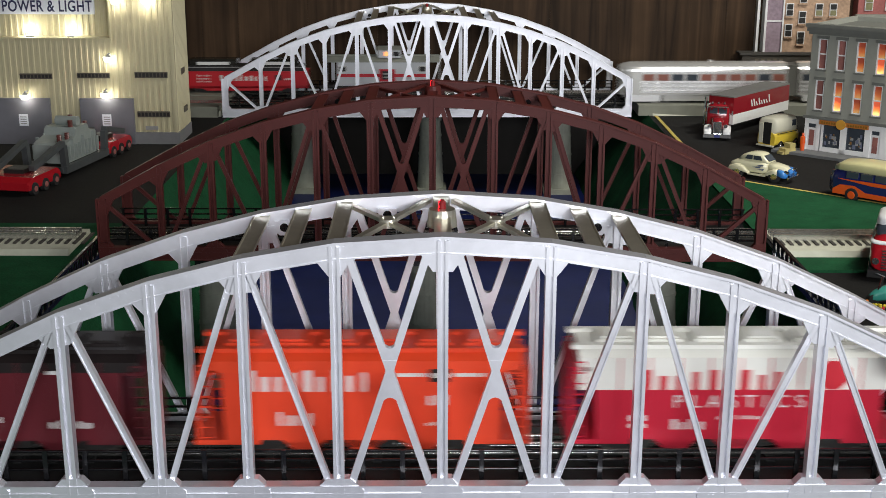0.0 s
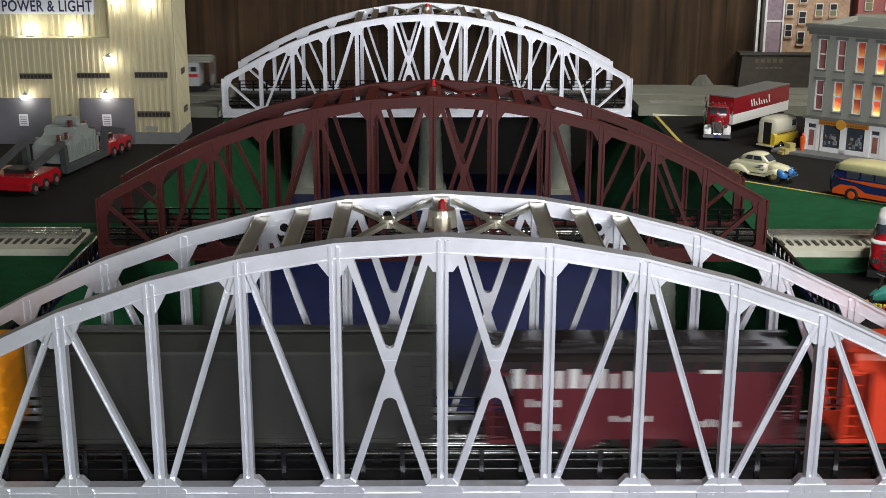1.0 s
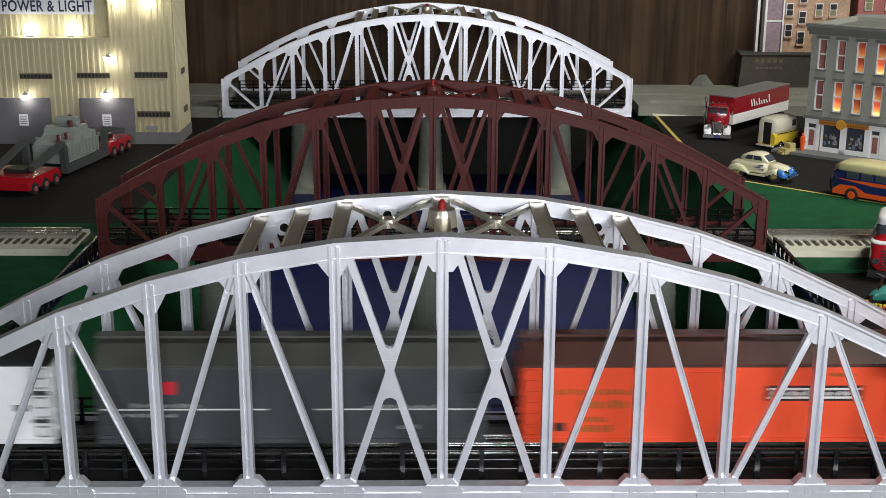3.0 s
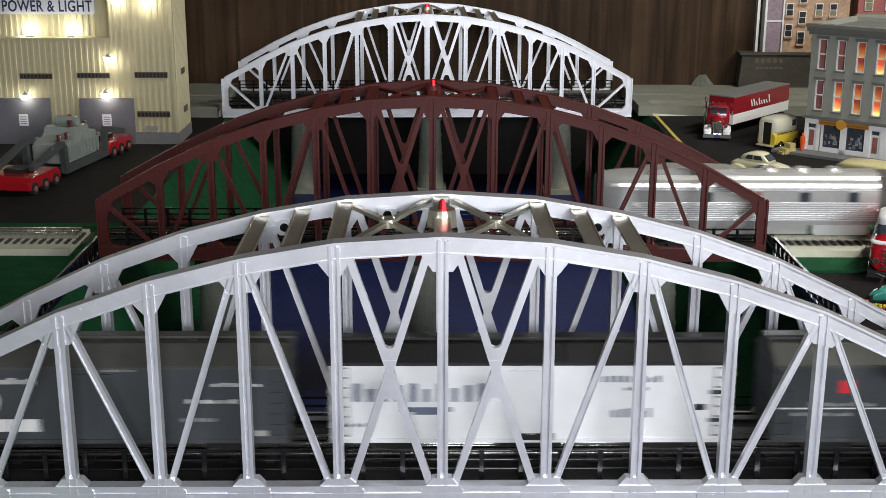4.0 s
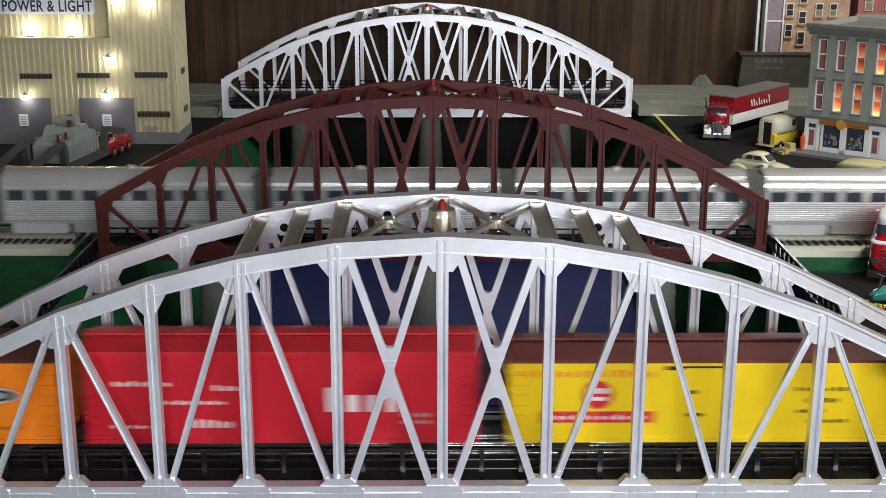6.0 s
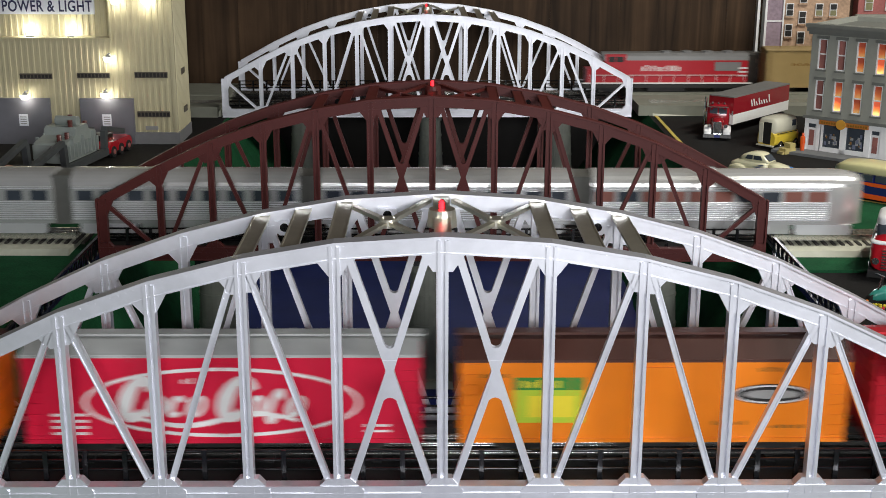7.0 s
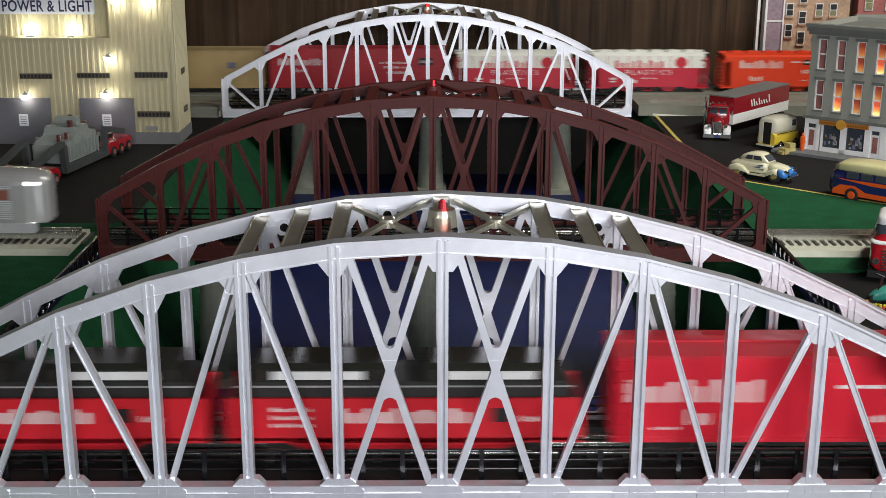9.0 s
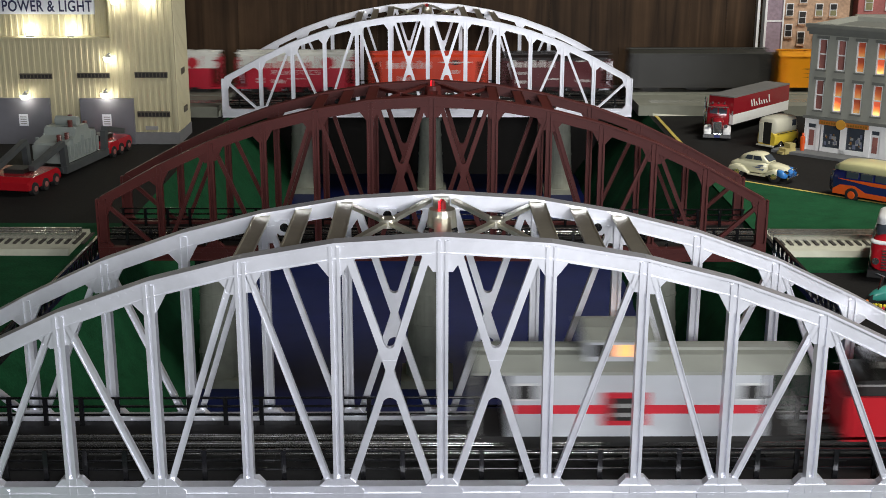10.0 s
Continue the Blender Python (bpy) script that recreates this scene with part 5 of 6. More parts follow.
GLOW_RAMP_HIGH, GLOW_RAMP_LOW = glow_ramp_pane("pane_glow_ramp_bright", 1.9), glow_ramp_pane("pane_glow_ramp_dim", 0.42)
UDEG = math.degrees(math.atan2(-0.643, 0.767))
shop = thing("corner_shop", pose(0.784, 2.691, 0, 0, 0, UDEG), "grey three-storey corner shop with lit sash windows", "model building")
WIN_S, SW, ROWS_Z = (0.0255, 0.0668, 0.1092, 0.1520), 0.0098, ((0.0795, 0.1445, 0), (0.1665, 0.2315, 1))
LEN = 0.30
# front wall as piers and bands round real openings
cells = [0.0] + [v for s in WIN_S for v in (s - SW, s + SW)] + [LEN]
bm = bmesh.new()
for k in range(0, len(cells), 2):
    box(bm, cells[k], cells[k + 1], 0, 0.010, 0.066, 0.262)
for z0, z1 in ((0.066, 0.0795), (0.1445, 0.1665), (0.2315, 0.262)):
    for s in WIN_S:
        box(bm, s - SW, s + SW, 0, 0.010, z0, z1)
part("front_wall", bm, SHOP, shop)
simple("side_wall", SHOP, shop, (0, 0.010, 0.010, 0.22, GROUND, 0.262), (LEN - 0.01, LEN, 0.010, 0.22, GROUND, 0.262))
simple("back_wall", SHOP, shop, (0.01, LEN - 0.01, 0.21, 0.22, GROUND, 0.262))
simple("roof", TRIM, shop, (0.01, LEN - 0.01, 0.010, 0.21, 0.246, 0.252))
bm = bmesh.new()
box(bm, -0.006, LEN, -0.006, 0, 0.240, 0.246)
box(bm, -0.009, LEN, -0.010, 0, 0.246, 0.255)
box(bm, -0.012, LEN, -0.013, 0.004, 0.255, 0.262)
part("cornice", bm, TRIM, shop)
simple("belt_course", TRIM, shop, (-0.004, LEN, -0.006, 0, 0.0605, 0.0665))
for zr, (z0, z1, up) in enumerate(ROWS_Z):
    for k, s in enumerate(WIN_S):
        lit = (zr, k) in ((0, 1), (0, 3), (1, 3))
        half = (zr, k) in ((1, 2), (0, 2))
        simple("lintel", TRIM, shop, (s - SW - 0.003, s + SW + 0.003, -0.003, 0, z1, z1 + 0.006))
        simple("sill", TRIM, shop, (s - SW - 0.002, s + SW + 0.002, -0.003, 0, z0 - 0.0035, z0))
        bm = bmesh.new()
        for a, b, c, d in ((s - SW, s - SW + 0.0022, z0, z1), (s + SW - 0.0022, s + SW, z0, z1), (s - SW, s + SW, z0, z0 + 0.0022), (s - SW, s + SW, z1 - 0.0022, z1), (s - SW, s + SW, (z0 + z1) / 2 - 0.0012, (z0 + z1) / 2 + 0.0012)):
            box(bm, a, b, 0.001, 0.005, c, d)
        win = part("window", bm, SASH, shop)
        # the glow is in the panes' emission colour; no bulb or room stands behind
        simple("pane", GLOW_RAMP_HIGH if lit else (GLOW_RAMP_LOW if half else ROOMRED), win, (s - SW + 0.001, s + SW - 0.001, 0.006, 0.008, z0 + 0.001, (z0 + z1) / 2), label="glowing pane" if lit else "")
        simple("pane", GLOW_RAMP_LOW if (lit or half) else ROOMRED, win, (s - SW + 0.001, s + SW - 0.001, 0.006, 0.008, (z0 + z1) / 2, z1 - 0.001))
# shop front
bm = bmesh.new()
for a, b in ((0.0, 0.006), (0.027, 0.034), (0.0375, 0.0413), (0.0804, 0.0933), (0.1334, 0.1460), (0.1672, 0.174), (0.174, LEN)):
    box(bm, a, b, -0.002, 0.008, GROUND, 0.0605)
box(bm, 0.006, 0.174, -0.0015, 0.0075, 0.0520, 0.0605)
box(bm, 0.0413, 0.1334, -0.002, 0.006, GROUND, 0.0015)
part("shop_front_frame", bm, SASH, shop)
for a, b in ((0.0413, 0.0804), (0.0933, 0.1334)):
    w_ = simple("shop_window", GLASS_DARK, shop, (a, b, 0.003, 0.005, 0.0015, 0.049))
    rg = random.Random(int(a * 1000))
    for tone, n in (("grey", 7), ("dim", 3), ("slate", 5)):
        goods = []
        for k in range(n):
            gx, gz, gw = a + 0.003 + rg.random() * 0.028, 0.003 + rg.random() * 0.026, 0.0025 + rg.random() * 0.0040
            goods.append((gx, gx + gw, 0.0016 + 0.0001 * k, 0.0030, gz, gz + gw * rg.uniform(0.7, 2.0)))
        tagged(simple("window_goods", INK[tone], w_, *goods), kind="stuff")
for a, b in ((0.006, 0.027), (0.146, 0.1672)):
    d_ = simple("shop_door", SASH, shop, (a, b, 0.000, 0.004, GROUND, 0.052))
    simple("door_pane", ROOMRED, d_, (a + 0.005, b - 0.005, -0.001, 0.001, 0.002, 0.036))
    simple("transom_pane", GLASS_DARK, d_, (a + 0.003, b - 0.003, -0.001, 0.001, 0.041, 0.049))
fas = simple("fascia_sign", mat("orange_brown_sign", (0.45, 0.16, 0.03), 0.5), shop, (0.034, 0.1417, -0.0055, -0.0025, 0.0505, 0.0600))
bm = bmesh.new()
tube(bm, (0.082, -0.0075, 0.0545), (0.082, -0.0055, 0.0545), 0.0105, 0.0105, 24)
part("round_badge", bm, mat("golden_badge", (0.60, 0.30, 0.04), 0.5), fas, "round golden badge")
simple("fascia_letters", INK["dim"], fas, *[(0.038 + k * 0.0055, 0.0418 + k * 0.0055, -0.0060, -0.0054, 0.0528, 0.0576) for k in range(6)], *[(0.0965 + k * 0.0055, 0.1003 + k * 0.0055, -0.0060, -0.0054, 0.0528, 0.0576) for k in range(8)])
walkway = thing("sidewalk", pose(0.784, 2.691, 0, 0, 0, UDEG), "grey concrete sidewalk slab before the shop", "sidewalk")
bm = bmesh.new()
for k in range(6):
    box(bm, -0.05 + k * 0.06, 0.0094 + k * 0.06, -0.052, -0.0025, GROUND, GROUND + 0.006)
tagged(part("slabs", bm, mat("sidewalk_concrete", (0.16, 0.165, 0.17), 0.85, 0, 0.15, 90, 0.3), walkway), kind="stuff")

# ---- low-relief houses against the wall ----
BRICK = mat("pale_pink_brick", (0.46, 0.31, 0.21), 0.85, 0, 0.3, 160, 0.5)
STUCCO = mat("mauve_panel", (0.33, 0.25, 0.30), 0.8, 0, 0.25, 120, 0.3)
PINK = mat("rose_brick", (0.35, 0.12, 0.11), 0.85, 0, 0.25, 150, 0.5)
DIMPANE = mat("dull_yellow_pane", (0.22, 0.21, 0.10), 0.4, 0, 0.3, 90, 0.0)
flat = thing("brick_house", pose(0, 0, 0), "pale pink brick tenement house with dark sash windows", "model building")
simple("wall", BRICK, flat, (0.918, 1.095, 3.435, 3.462, GROUND, 0.42))
simple("mauve_bay", STUCCO, flat, (0.872, 0.918, 3.432, 3.462, GROUND, 0.42))
simple("bay_trim", SASH, flat, (0.866, 0.872, 3.428, 3.462, GROUND, 0.42), (0.914, 0.918, 3.428, 3.432, GROUND, 0.42), (0.872, 0.914, 3.430, 3.432, 0.190, 0.194))
simple("downpipe", SASH, flat, (0.848, 0.855, 3.440, 3.462, GROUND, 0.42))
for x, z in ((0.933, 0.150), (0.933, 0.205), (0.933, 0.262), (0.968, 0.130), (0.968, 0.185), (0.968, 0.240), (1.012, 0.205), (1.012, 0.150), (1.050, 0.205), (1.050, 0.150), (1.012, 0.262), (1.050, 0.262)):
    f = simple("window", SASH, flat, (x - 0.010, x + 0.010, 3.431, 3.435, z, z + 0.034))
    simple("pane", IRON if z < 0.2 or x < 1 else DIMPANE, f, (x - 0.008, x + 0.008, 3.4295, 3.431, z + 0.002, z + 0.016))
    simple("pane", IRON, f, (x - 0.008, x + 0.008, 3.4295, 3.431, z + 0.018, z + 0.032))
    simple("sill", BRICK, f, (x - 0.012, x + 0.012, 3.428, 3.435, z - 0.004, z))
rose = thing("rose_house", pose(0, 0, 0), "rose brick house behind the corner shop", "model building")
simple("wall", PINK, rose, (1.112, 1.32, 3.42, 3.462, GROUND, 0.42))
simple("ledge", SHOP, rose, (1.105, 1.32, 3.405, 3.42, 0.190, 0.212))
for x in (1.140, 1.195, 1.25):
    f = simple("window", SASH, rose, (x - 0.011, x + 0.011, 3.416, 3.42, 0.222, 0.262))
    simple("pane", DIMPANE, f, (x - 0.009, x + 0.009, 3.4145, 3.416, 0.224, 0.242), (x - 0.009, x + 0.009, 3.4145, 3.416, 0.244, 0.260))
hood = thing("coal_bin", pose(0, 0, 0), "dark grey steel coal bin with faded lettering", "bin")
bm = bmesh.new()
hexa(bm, [(0.802, 3.412, 0.010), (1.02, 3.412, 0.010), (1.02, 3.455, 0.010), (0.802, 3.455, 0.010), (0.808, 3.405, 0.108), (1.02, 3.405, 0.108), (1.02, 3.455, 0.108), (0.808, 3.455, 0.108)])
part("body", bm, mat("grey_steel_bin", (0.075, 0.066, 0.055), 0.6, 0.1, 0.25, 60, 0.3), hood)
simple("rim", mat("bin_rim", (0.07, 0.066, 0.06), 0.6), hood, (0.800, 1.02, 3.401, 3.456, 0.104, 0.109))
simple("lettering", mat("faded_print", (0.125, 0.105, 0.078), 0.7), hood, *[(0.842 + k * 0.0165, 0.852 + k * 0.0165, 3.4060, 3.409, 0.083, 0.094) for k in range(5)], *[(0.846 + k * 0.0125, 0.855 + k * 0.0125, 3.4070, 3.410, 0.066, 0.071) for k in range(6)])
simple("leg", IRON, hood, *[(x, x + 0.02, 3.415, 3.45, GROUND, 0.0105) for x in (0.81, 0.90, 0.99)])
gp = thing("gravel_heap", pose(0.708, 3.440, GROUND), "grey gravel heap against the panelled wall", "gravel heap")
bm = bmesh.new()
bmesh.ops.create_cone(bm, segments=22, radius1=0.055, radius2=0.010, depth=0.058, cap_ends=True, matrix=Matrix.Translation((0, 0, 0.029)))
bmesh.ops.subdivide_edges(bm, edges=bm.edges[:], cuts=3, use_grid_fill=True)
for v in bm.verts:
    if v.co.z > 0.001:
        v.co += Vector((noise.noise(v.co * 90), 0.4 * noise.noise(v.co * 90 + Vector((5, 0, 0))), noise.noise(v.co * 90 + Vector((0, 9, 0))))) * 0.006
    v.co.y *= 0.45
part("heap", bm, GREYBED, gp)

# ---- vehicles ----
TYRE = mat("black_rubber", (0.012, 0.012, 0.012), 0.8, 0, 0.2, 100, 0.2)
CHROME = mat("chrome", (0.80, 0.80, 0.81), 0.20, 1.0, 0.03, 60, 0.0)
CREAM_CAR = mat("cream_car_paint", (0.66, 0.63, 0.44), 0.25, 0, 0.04, 60, 0.0, coat=0.6)
BLUE_CAR = mat("bright_blue_paint", (0.04, 0.20, 0.55), 0.25, 0, 0.04, 60, 0.0, coat=0.6)
NAVY = mat("navy_bus_paint", (0.015, 0.02, 0.11), 0.25, 0, 0.06, 60, 0.0, coat=0.5)
ORANGE_CAR = mat("orange_bus_paint", (0.75, 0.10, 0.015), 0.28, 0, 0.05, 60, 0.0, coat=0.5)
RED_CAR = mat("red_truck_paint", (0.42, 0.01, 0.018), 0.25, 0, 0.05, 60, 0.0, coat=0.6)
TRUCK_RED = mat("maroon_truck_paint", (0.24, 0.009, 0.016), 0.22, 0, 0.05, 60, 0.0, coat=0.6)
VAN_YELLOW = mat("yellow_van_paint", (0.68, 0.50, 0.05), 0.35, 0, 0.05, 60, 0.0)
PALE = mat("ivory_van_paint", (0.62, 0.60, 0.48), 0.4, 0, 0.05, 60, 0.0)


def shell(bm, stations, n=14):
    """A rounded body through stations x, half width, z low, z high; square below and round above."""
    prev = None
    for x, hw, z0, z1 in stations:
        ring = []
        for k in range(n):
            a = k * math.tau / n + math.tau / n / 2
            c, s = math.cos(a), math.sin(a)
            y = math.copysign(abs(c) ** 0.55, c) * hw
            z = (z0 + z1) / 2 + math.copysign(abs(s) ** (0.65 if s > 0 else 0.4), s) * (z1 - z0) / 2
            ring.append(bm.verts.new((x, y, z)))
        if prev:
            for k in range(n):
                bm.faces.new((prev[k], prev[(k + 1) % n], ring[(k + 1) % n], ring[k]))
        else:
            bm.faces.new(ring[::-1])
        prev = ring
    bm.faces.new(prev)


def wheels(root, xs, half, r, wide=0.008, hub=CHROME):
    for x in xs:
        for e in (-1, 1):
            bm = bmesh.new()
            tube(bm, (x, e * (half - wide), r), (x, e * (half - 0.001), r), r, r, 20)
            tube(bm, (x, e * (half - 0.001), r), (x, e * half, r), r, r * 0.86, 20)
            wh = part("wheel", bm, TYRE, root)
            bm = bmesh.new()
            tube(bm, (x, e * (half - 0.001), r), (x, e * (half + 0.0010), r), r * 0.66, r * 0.50, 16)
            part("hub_cap", bm, hub, wh)


car = thing("coupe_car", pose(0.630, 2.427, GROUND, 0, 0, -40) @ Matrix.Scale(1.10, 4), "cream 1940s coupe with blue flame-painted front", "toy car")


def lobe(name, stations, material, shift=0.0, label="", n=18):
    """A rounded panel of the coupe, moved sideways by shift."""
    bm = bmesh.new()
    shell(bm, stations, n)
    for v in bm.verts:
        v.co.y += shift
    return part(name, bm, material, car, label, smooth=True)


lobe("body", [(-0.061, 0.008, 0.013, 0.019), (-0.056, 0.014, 0.011, 0.026), (-0.046, 0.0175, 0.010, 0.031), (-0.030, 0.0195, 0.010, 0.0335), (0.0, 0.0195, 0.010, 0.0335), (0.018, 0.018, 0.010, 0.0325)], CREAM_CAR)
lobe("bonnet", [(0.016, 0.0175, 0.012, 0.0325), (0.030, 0.0150, 0.012, 0.0310), (0.044, 0.0115, 0.012, 0.0285), (0.052, 0.0075, 0.012, 0.0245)], CREAM_CAR)
lobe("nose", [(0.0515, 0.0078, 0.011, 0.0246), (0.057, 0.0050, 0.011, 0.0205), (0.059, 0.0020, 0.013, 0.0170)], BLUE_CAR, label="bright blue nose")
lobe("cabin", [(-0.044, 0.006, 0.028, 0.0335), (-0.034, 0.0135, 0.028, 0.0415), (-0.022, 0.0160, 0.028, 0.0465), (-0.008, 0.0165, 0.028, 0.0480), (0.004, 0.0158, 0.028, 0.0470), (0.013, 0.0150, 0.028, 0.0385), (0.018, 0.0140, 0.028, 0.0330)], CREAM_CAR)
for e in (-1, 1):
    for x0, x1, t0, t1 in ((-0.027, -0.0125, -0.0225, -0.0125), (-0.0105, 0.0065, -0.0105, 0.0025)):
        bm = bmesh.new()
        prism(bm, [(x0, 0.0350), (x1, 0.0350), (t1, 0.0425), (t0, 0.0425)], *sorted((e * 0.0135, e * 0.0169)))
        part("side_window", bm, GLASS_DARK, car)
    lobe("front_fender", [(0.012, 0.0030, 0.009, 0.012), (0.020, 0.0060, 0.010, 0.0185), (0.030, 0.0075, 0.013, 0.0240), (0.040, 0.0075, 0.013, 0.0245)], CREAM_CAR, e * 0.0185)
    lobe("fender_tip", [(0.0396, 0.0076, 0.013, 0.0246), (0.049, 0.0070, 0.010, 0.0225), (0.056, 0.0040, 0.010, 0.0170)], BLUE_CAR, e * 0.0184, "bright blue fender tip")
    lobe("rear_fender", [(-0.058, 0.0030, 0.010, 0.015), (-0.052, 0.0060, 0.011, 0.0215), (-0.040, 0.0072, 0.013, 0.0255), (-0.028, 0.0066, 0.012, 0.0230), (-0.016, 0.0030, 0.009, 0.0130)], CREAM_CAR, e * 0.0192)
    simple("running_board", CREAM_CAR, car, (-0.018, 0.016, *sorted((e * 0.0170, e * 0.0235)), 0.0085, 0.0110))
    bm = bmesh.new()
    tube(bm, (0.051, e * 0.0170, 0.0200), (0.0570, e * 0.0170, 0.0195), 0.0036, 0.0030, 14)
    part("headlight", bm, CHROME, car)
    bm = bmesh.new()
    for k, (fx, fz, ln, hh) in enumerate(((-0.002, 0.0225, 0.016, 0.0028), (0.004, 0.0265, 0.014, 0.0022), (0.006, 0.0190, 0.012, 0.0022))):
        prism(bm, [(fx - ln * 0.5, fz), (fx, fz + hh * 0.5), (fx + ln * 0.5, fz + hh), (fx + ln * 0.4, fz - hh * 0.4), (fx, fz - hh * 0.3)], *sorted((e * 0.0185, e * 0.0199 + e * 0.0002 * k)))
    tagged(part("flame_print", bm, INK["slate"], car), kind="stuff")
bm = bmesh.new()
hexa(bm, [(0.0170, -0.0115, 0.0345), (0.0170, 0.0115, 0.0345), (0.0185, 0.0115, 0.0345), (0.0185, -0.0115, 0.0345), (0.0060, -0.0115, 0.0435), (0.0060, 0.0115, 0.0435), (0.0090, 0.0115, 0.0435), (0.0090, -0.0115, 0.0435)])
part("windshield", bm, GLASS_DARK, car)
simple("bumper", CHROME, car, (0.0585, 0.0610, -0.021, 0.021, 0.0080, 0.0115), (-0.0640, -0.0610, -0.020, 0.020, 0.0085, 0.0115))
simple("grille", CHROME, car, *[(0.0555, 0.0592, -0.0055, 0.0055, 0.0112 + k * 0.0018, 0.0122 + k * 0.0018) for k in range(4)])
wheels(car, (-0.037, 0.034), 0.0252, 0.0108, hub=CHROME)

bus = thing("coach_bus", pose(0.832, 2.200, GROUND, 0, 0, 137) @ Matrix.Scale(1.1, 4), "navy and orange streamlined bus with a cream roof", "toy bus")
bm = bmesh.new()
shell(bm, [(-0.125, 0.018, 0.010, 0.045), (-0.118, 0.028, 0.007, 0.052), (-0.08, 0.030, 0.006, 0.054), (0.08, 0.030, 0.006, 0.054), (0.112, 0.028, 0.007, 0.052), (0.124, 0.019, 0.010, 0.042)], 18)
part("body", bm, NAVY, bus, smooth=True)
bm = bmesh.new()
shell(bm, [(-0.120, 0.018, 0.047, 0.056), (-0.108, 0.026, 0.047, 0.064), (-0.07, 0.028, 0.047, 0.067), (0.07, 0.028, 0.047, 0.067), (0.104, 0.026, 0.047, 0.064), (0.117, 0.018, 0.047, 0.056)], 18)
part("roof", bm, mat("cream_bus_roof", (0.60, 0.56, 0.30), 0.3, 0, 0.05, 60, 0.0, coat=0.4), bus, smooth=True)
for e in (-1, 1):
    bm = bmesh.new()
    prism(bm, [(-0.118, 0.010), (0.112, 0.010), (0.112, 0.018), (0.10, 0.026), (0.075, 0.027), (0.055, 0.018), (-0.118, 0.016)], *sorted((e * 0.0285, e * 0.0312)))
    part("orange_skirt", bm, ORANGE_CAR, bus, "orange lower panel")
    bm = bmesh.new()
    prism(bm, [(-0.11, 0.031), (0.045, 0.031), (0.105, 0.036), (0.045, 0.037), (-0.11, 0.037)], *sorted((e * 0.0285, e * 0.0309)))
    part("orange_stripe", bm, ORANGE_CAR, bus)
    for k in range(8):
        x = -0.095 + k * 0.025
        simple("side_window", GLASS_DARK, bus, (x - 0.010, x + 0.010, *sorted((e * 0.027, e * 0.0308)), 0.039, 0.049))
wheels(bus, (-0.075, 0.078), 0.033, 0.0115, hub=ORANGE_CAR)
simple("windshield", GLASS_DARK, bus, (0.108, 0.121, -0.019, 0.019, 0.034, 0.046))

van = thing("delivery_van", pose(0.743, 2.748, GROUND, 0, 0, 42) @ Matrix.Scale(0.95, 4), "ivory and yellow delivery van with its rear door open", "toy van")
bm = bmesh.new()
shell(bm, [(-0.048, 0.021, 0.034, 0.068), (-0.044, 0.025, 0.034, 0.073), (0.0, 0.0265, 0.034, 0.075), (0.034, 0.025, 0.034, 0.072), (0.044, 0.020, 0.034, 0.060)], 16)
part("upper_body", bm, PALE, van, smooth=True)
bm = bmesh.new()
shell(bm, [(-0.049, 0.023, 0.008, 0.040), (-0.044, 0.0265, 0.008, 0.041), (0.034, 0.0265, 0.008, 0.041), (0.050, 0.022, 0.008, 0.038), (0.054, 0.016, 0.010, 0.033)], 16)
part("lower_body", bm, VAN_YELLOW, van, smooth=False)
# the body is closed; a near-black block paints the doorway's inner shade
simple("rear_opening_shade", IRON, van, (-0.0512, -0.045, -0.012, 0.007, 0.012, 0.062), label="near-black block for the shade in the open rear doorway")
simple("rear_door", PALE, van, (-0.0525, -0.049, 0.008, 0.018, 0.014, 0.060), label="ivory door swung open")
simple("waist_line", INK["black"], van, (-0.044, 0.034, -0.0272, -0.0260, 0.036, 0.0375), (-0.044, 0.034, 0.0260, 0.0272, 0.036, 0.0375))
for y0, y1 in ((-0.0262, -0.0240), (0.0240, 0.0262)):
    simple("side_window", GLASS_DARK, van, (0.014, 0.030, y0, y1, 0.050, 0.064))
simple("bumper", PALE, van, (-0.055, -0.048, -0.022, 0.022, 0.007, 0.010))
wheels(van, (-0.028, 0.034), 0.0275, 0.0095)
crate = thing("yellow_crate", pose(0.745, 2.668, GROUND + 0.0005, 0, 0, 30), "yellow wooden crates stacked by the sidewalk", "crate")
simple("crate_box", mat("tan_crate_wood", (0.46, 0.38, 0.15), 0.7, 0, 0.2, 90, 0.2), crate, (-0.018, 0.012, -0.010, 0.010, 0, 0.012), (-0.004, 0.012, -0.009, 0.009, 0.012, 0.022), (-0.024, -0.0185, -0.008, 0.008, 0, 0.006))
fig = thing("toy_figure", pose(0.776, 2.672, GROUND + 0.006), "plain orange toy figure standing before the shop", "figurine")
bm = bmesh.new()
for z0, z1, r0, r1 in ((0, 0.016, 0.0045, 0.0052), (0.016, 0.030, 0.0058, 0.0048), (0.030, 0.032, 0.0048, 0.0020), (0.032, 0.0345, 0.0020, 0.0032), (0.0345, 0.038, 0.0032, 0.0024)):
    tube(bm, (0, 0, z0), (0, 0, z1), r0, r1, 12)
part("figure", bm, ORANGE_CAR, fig)

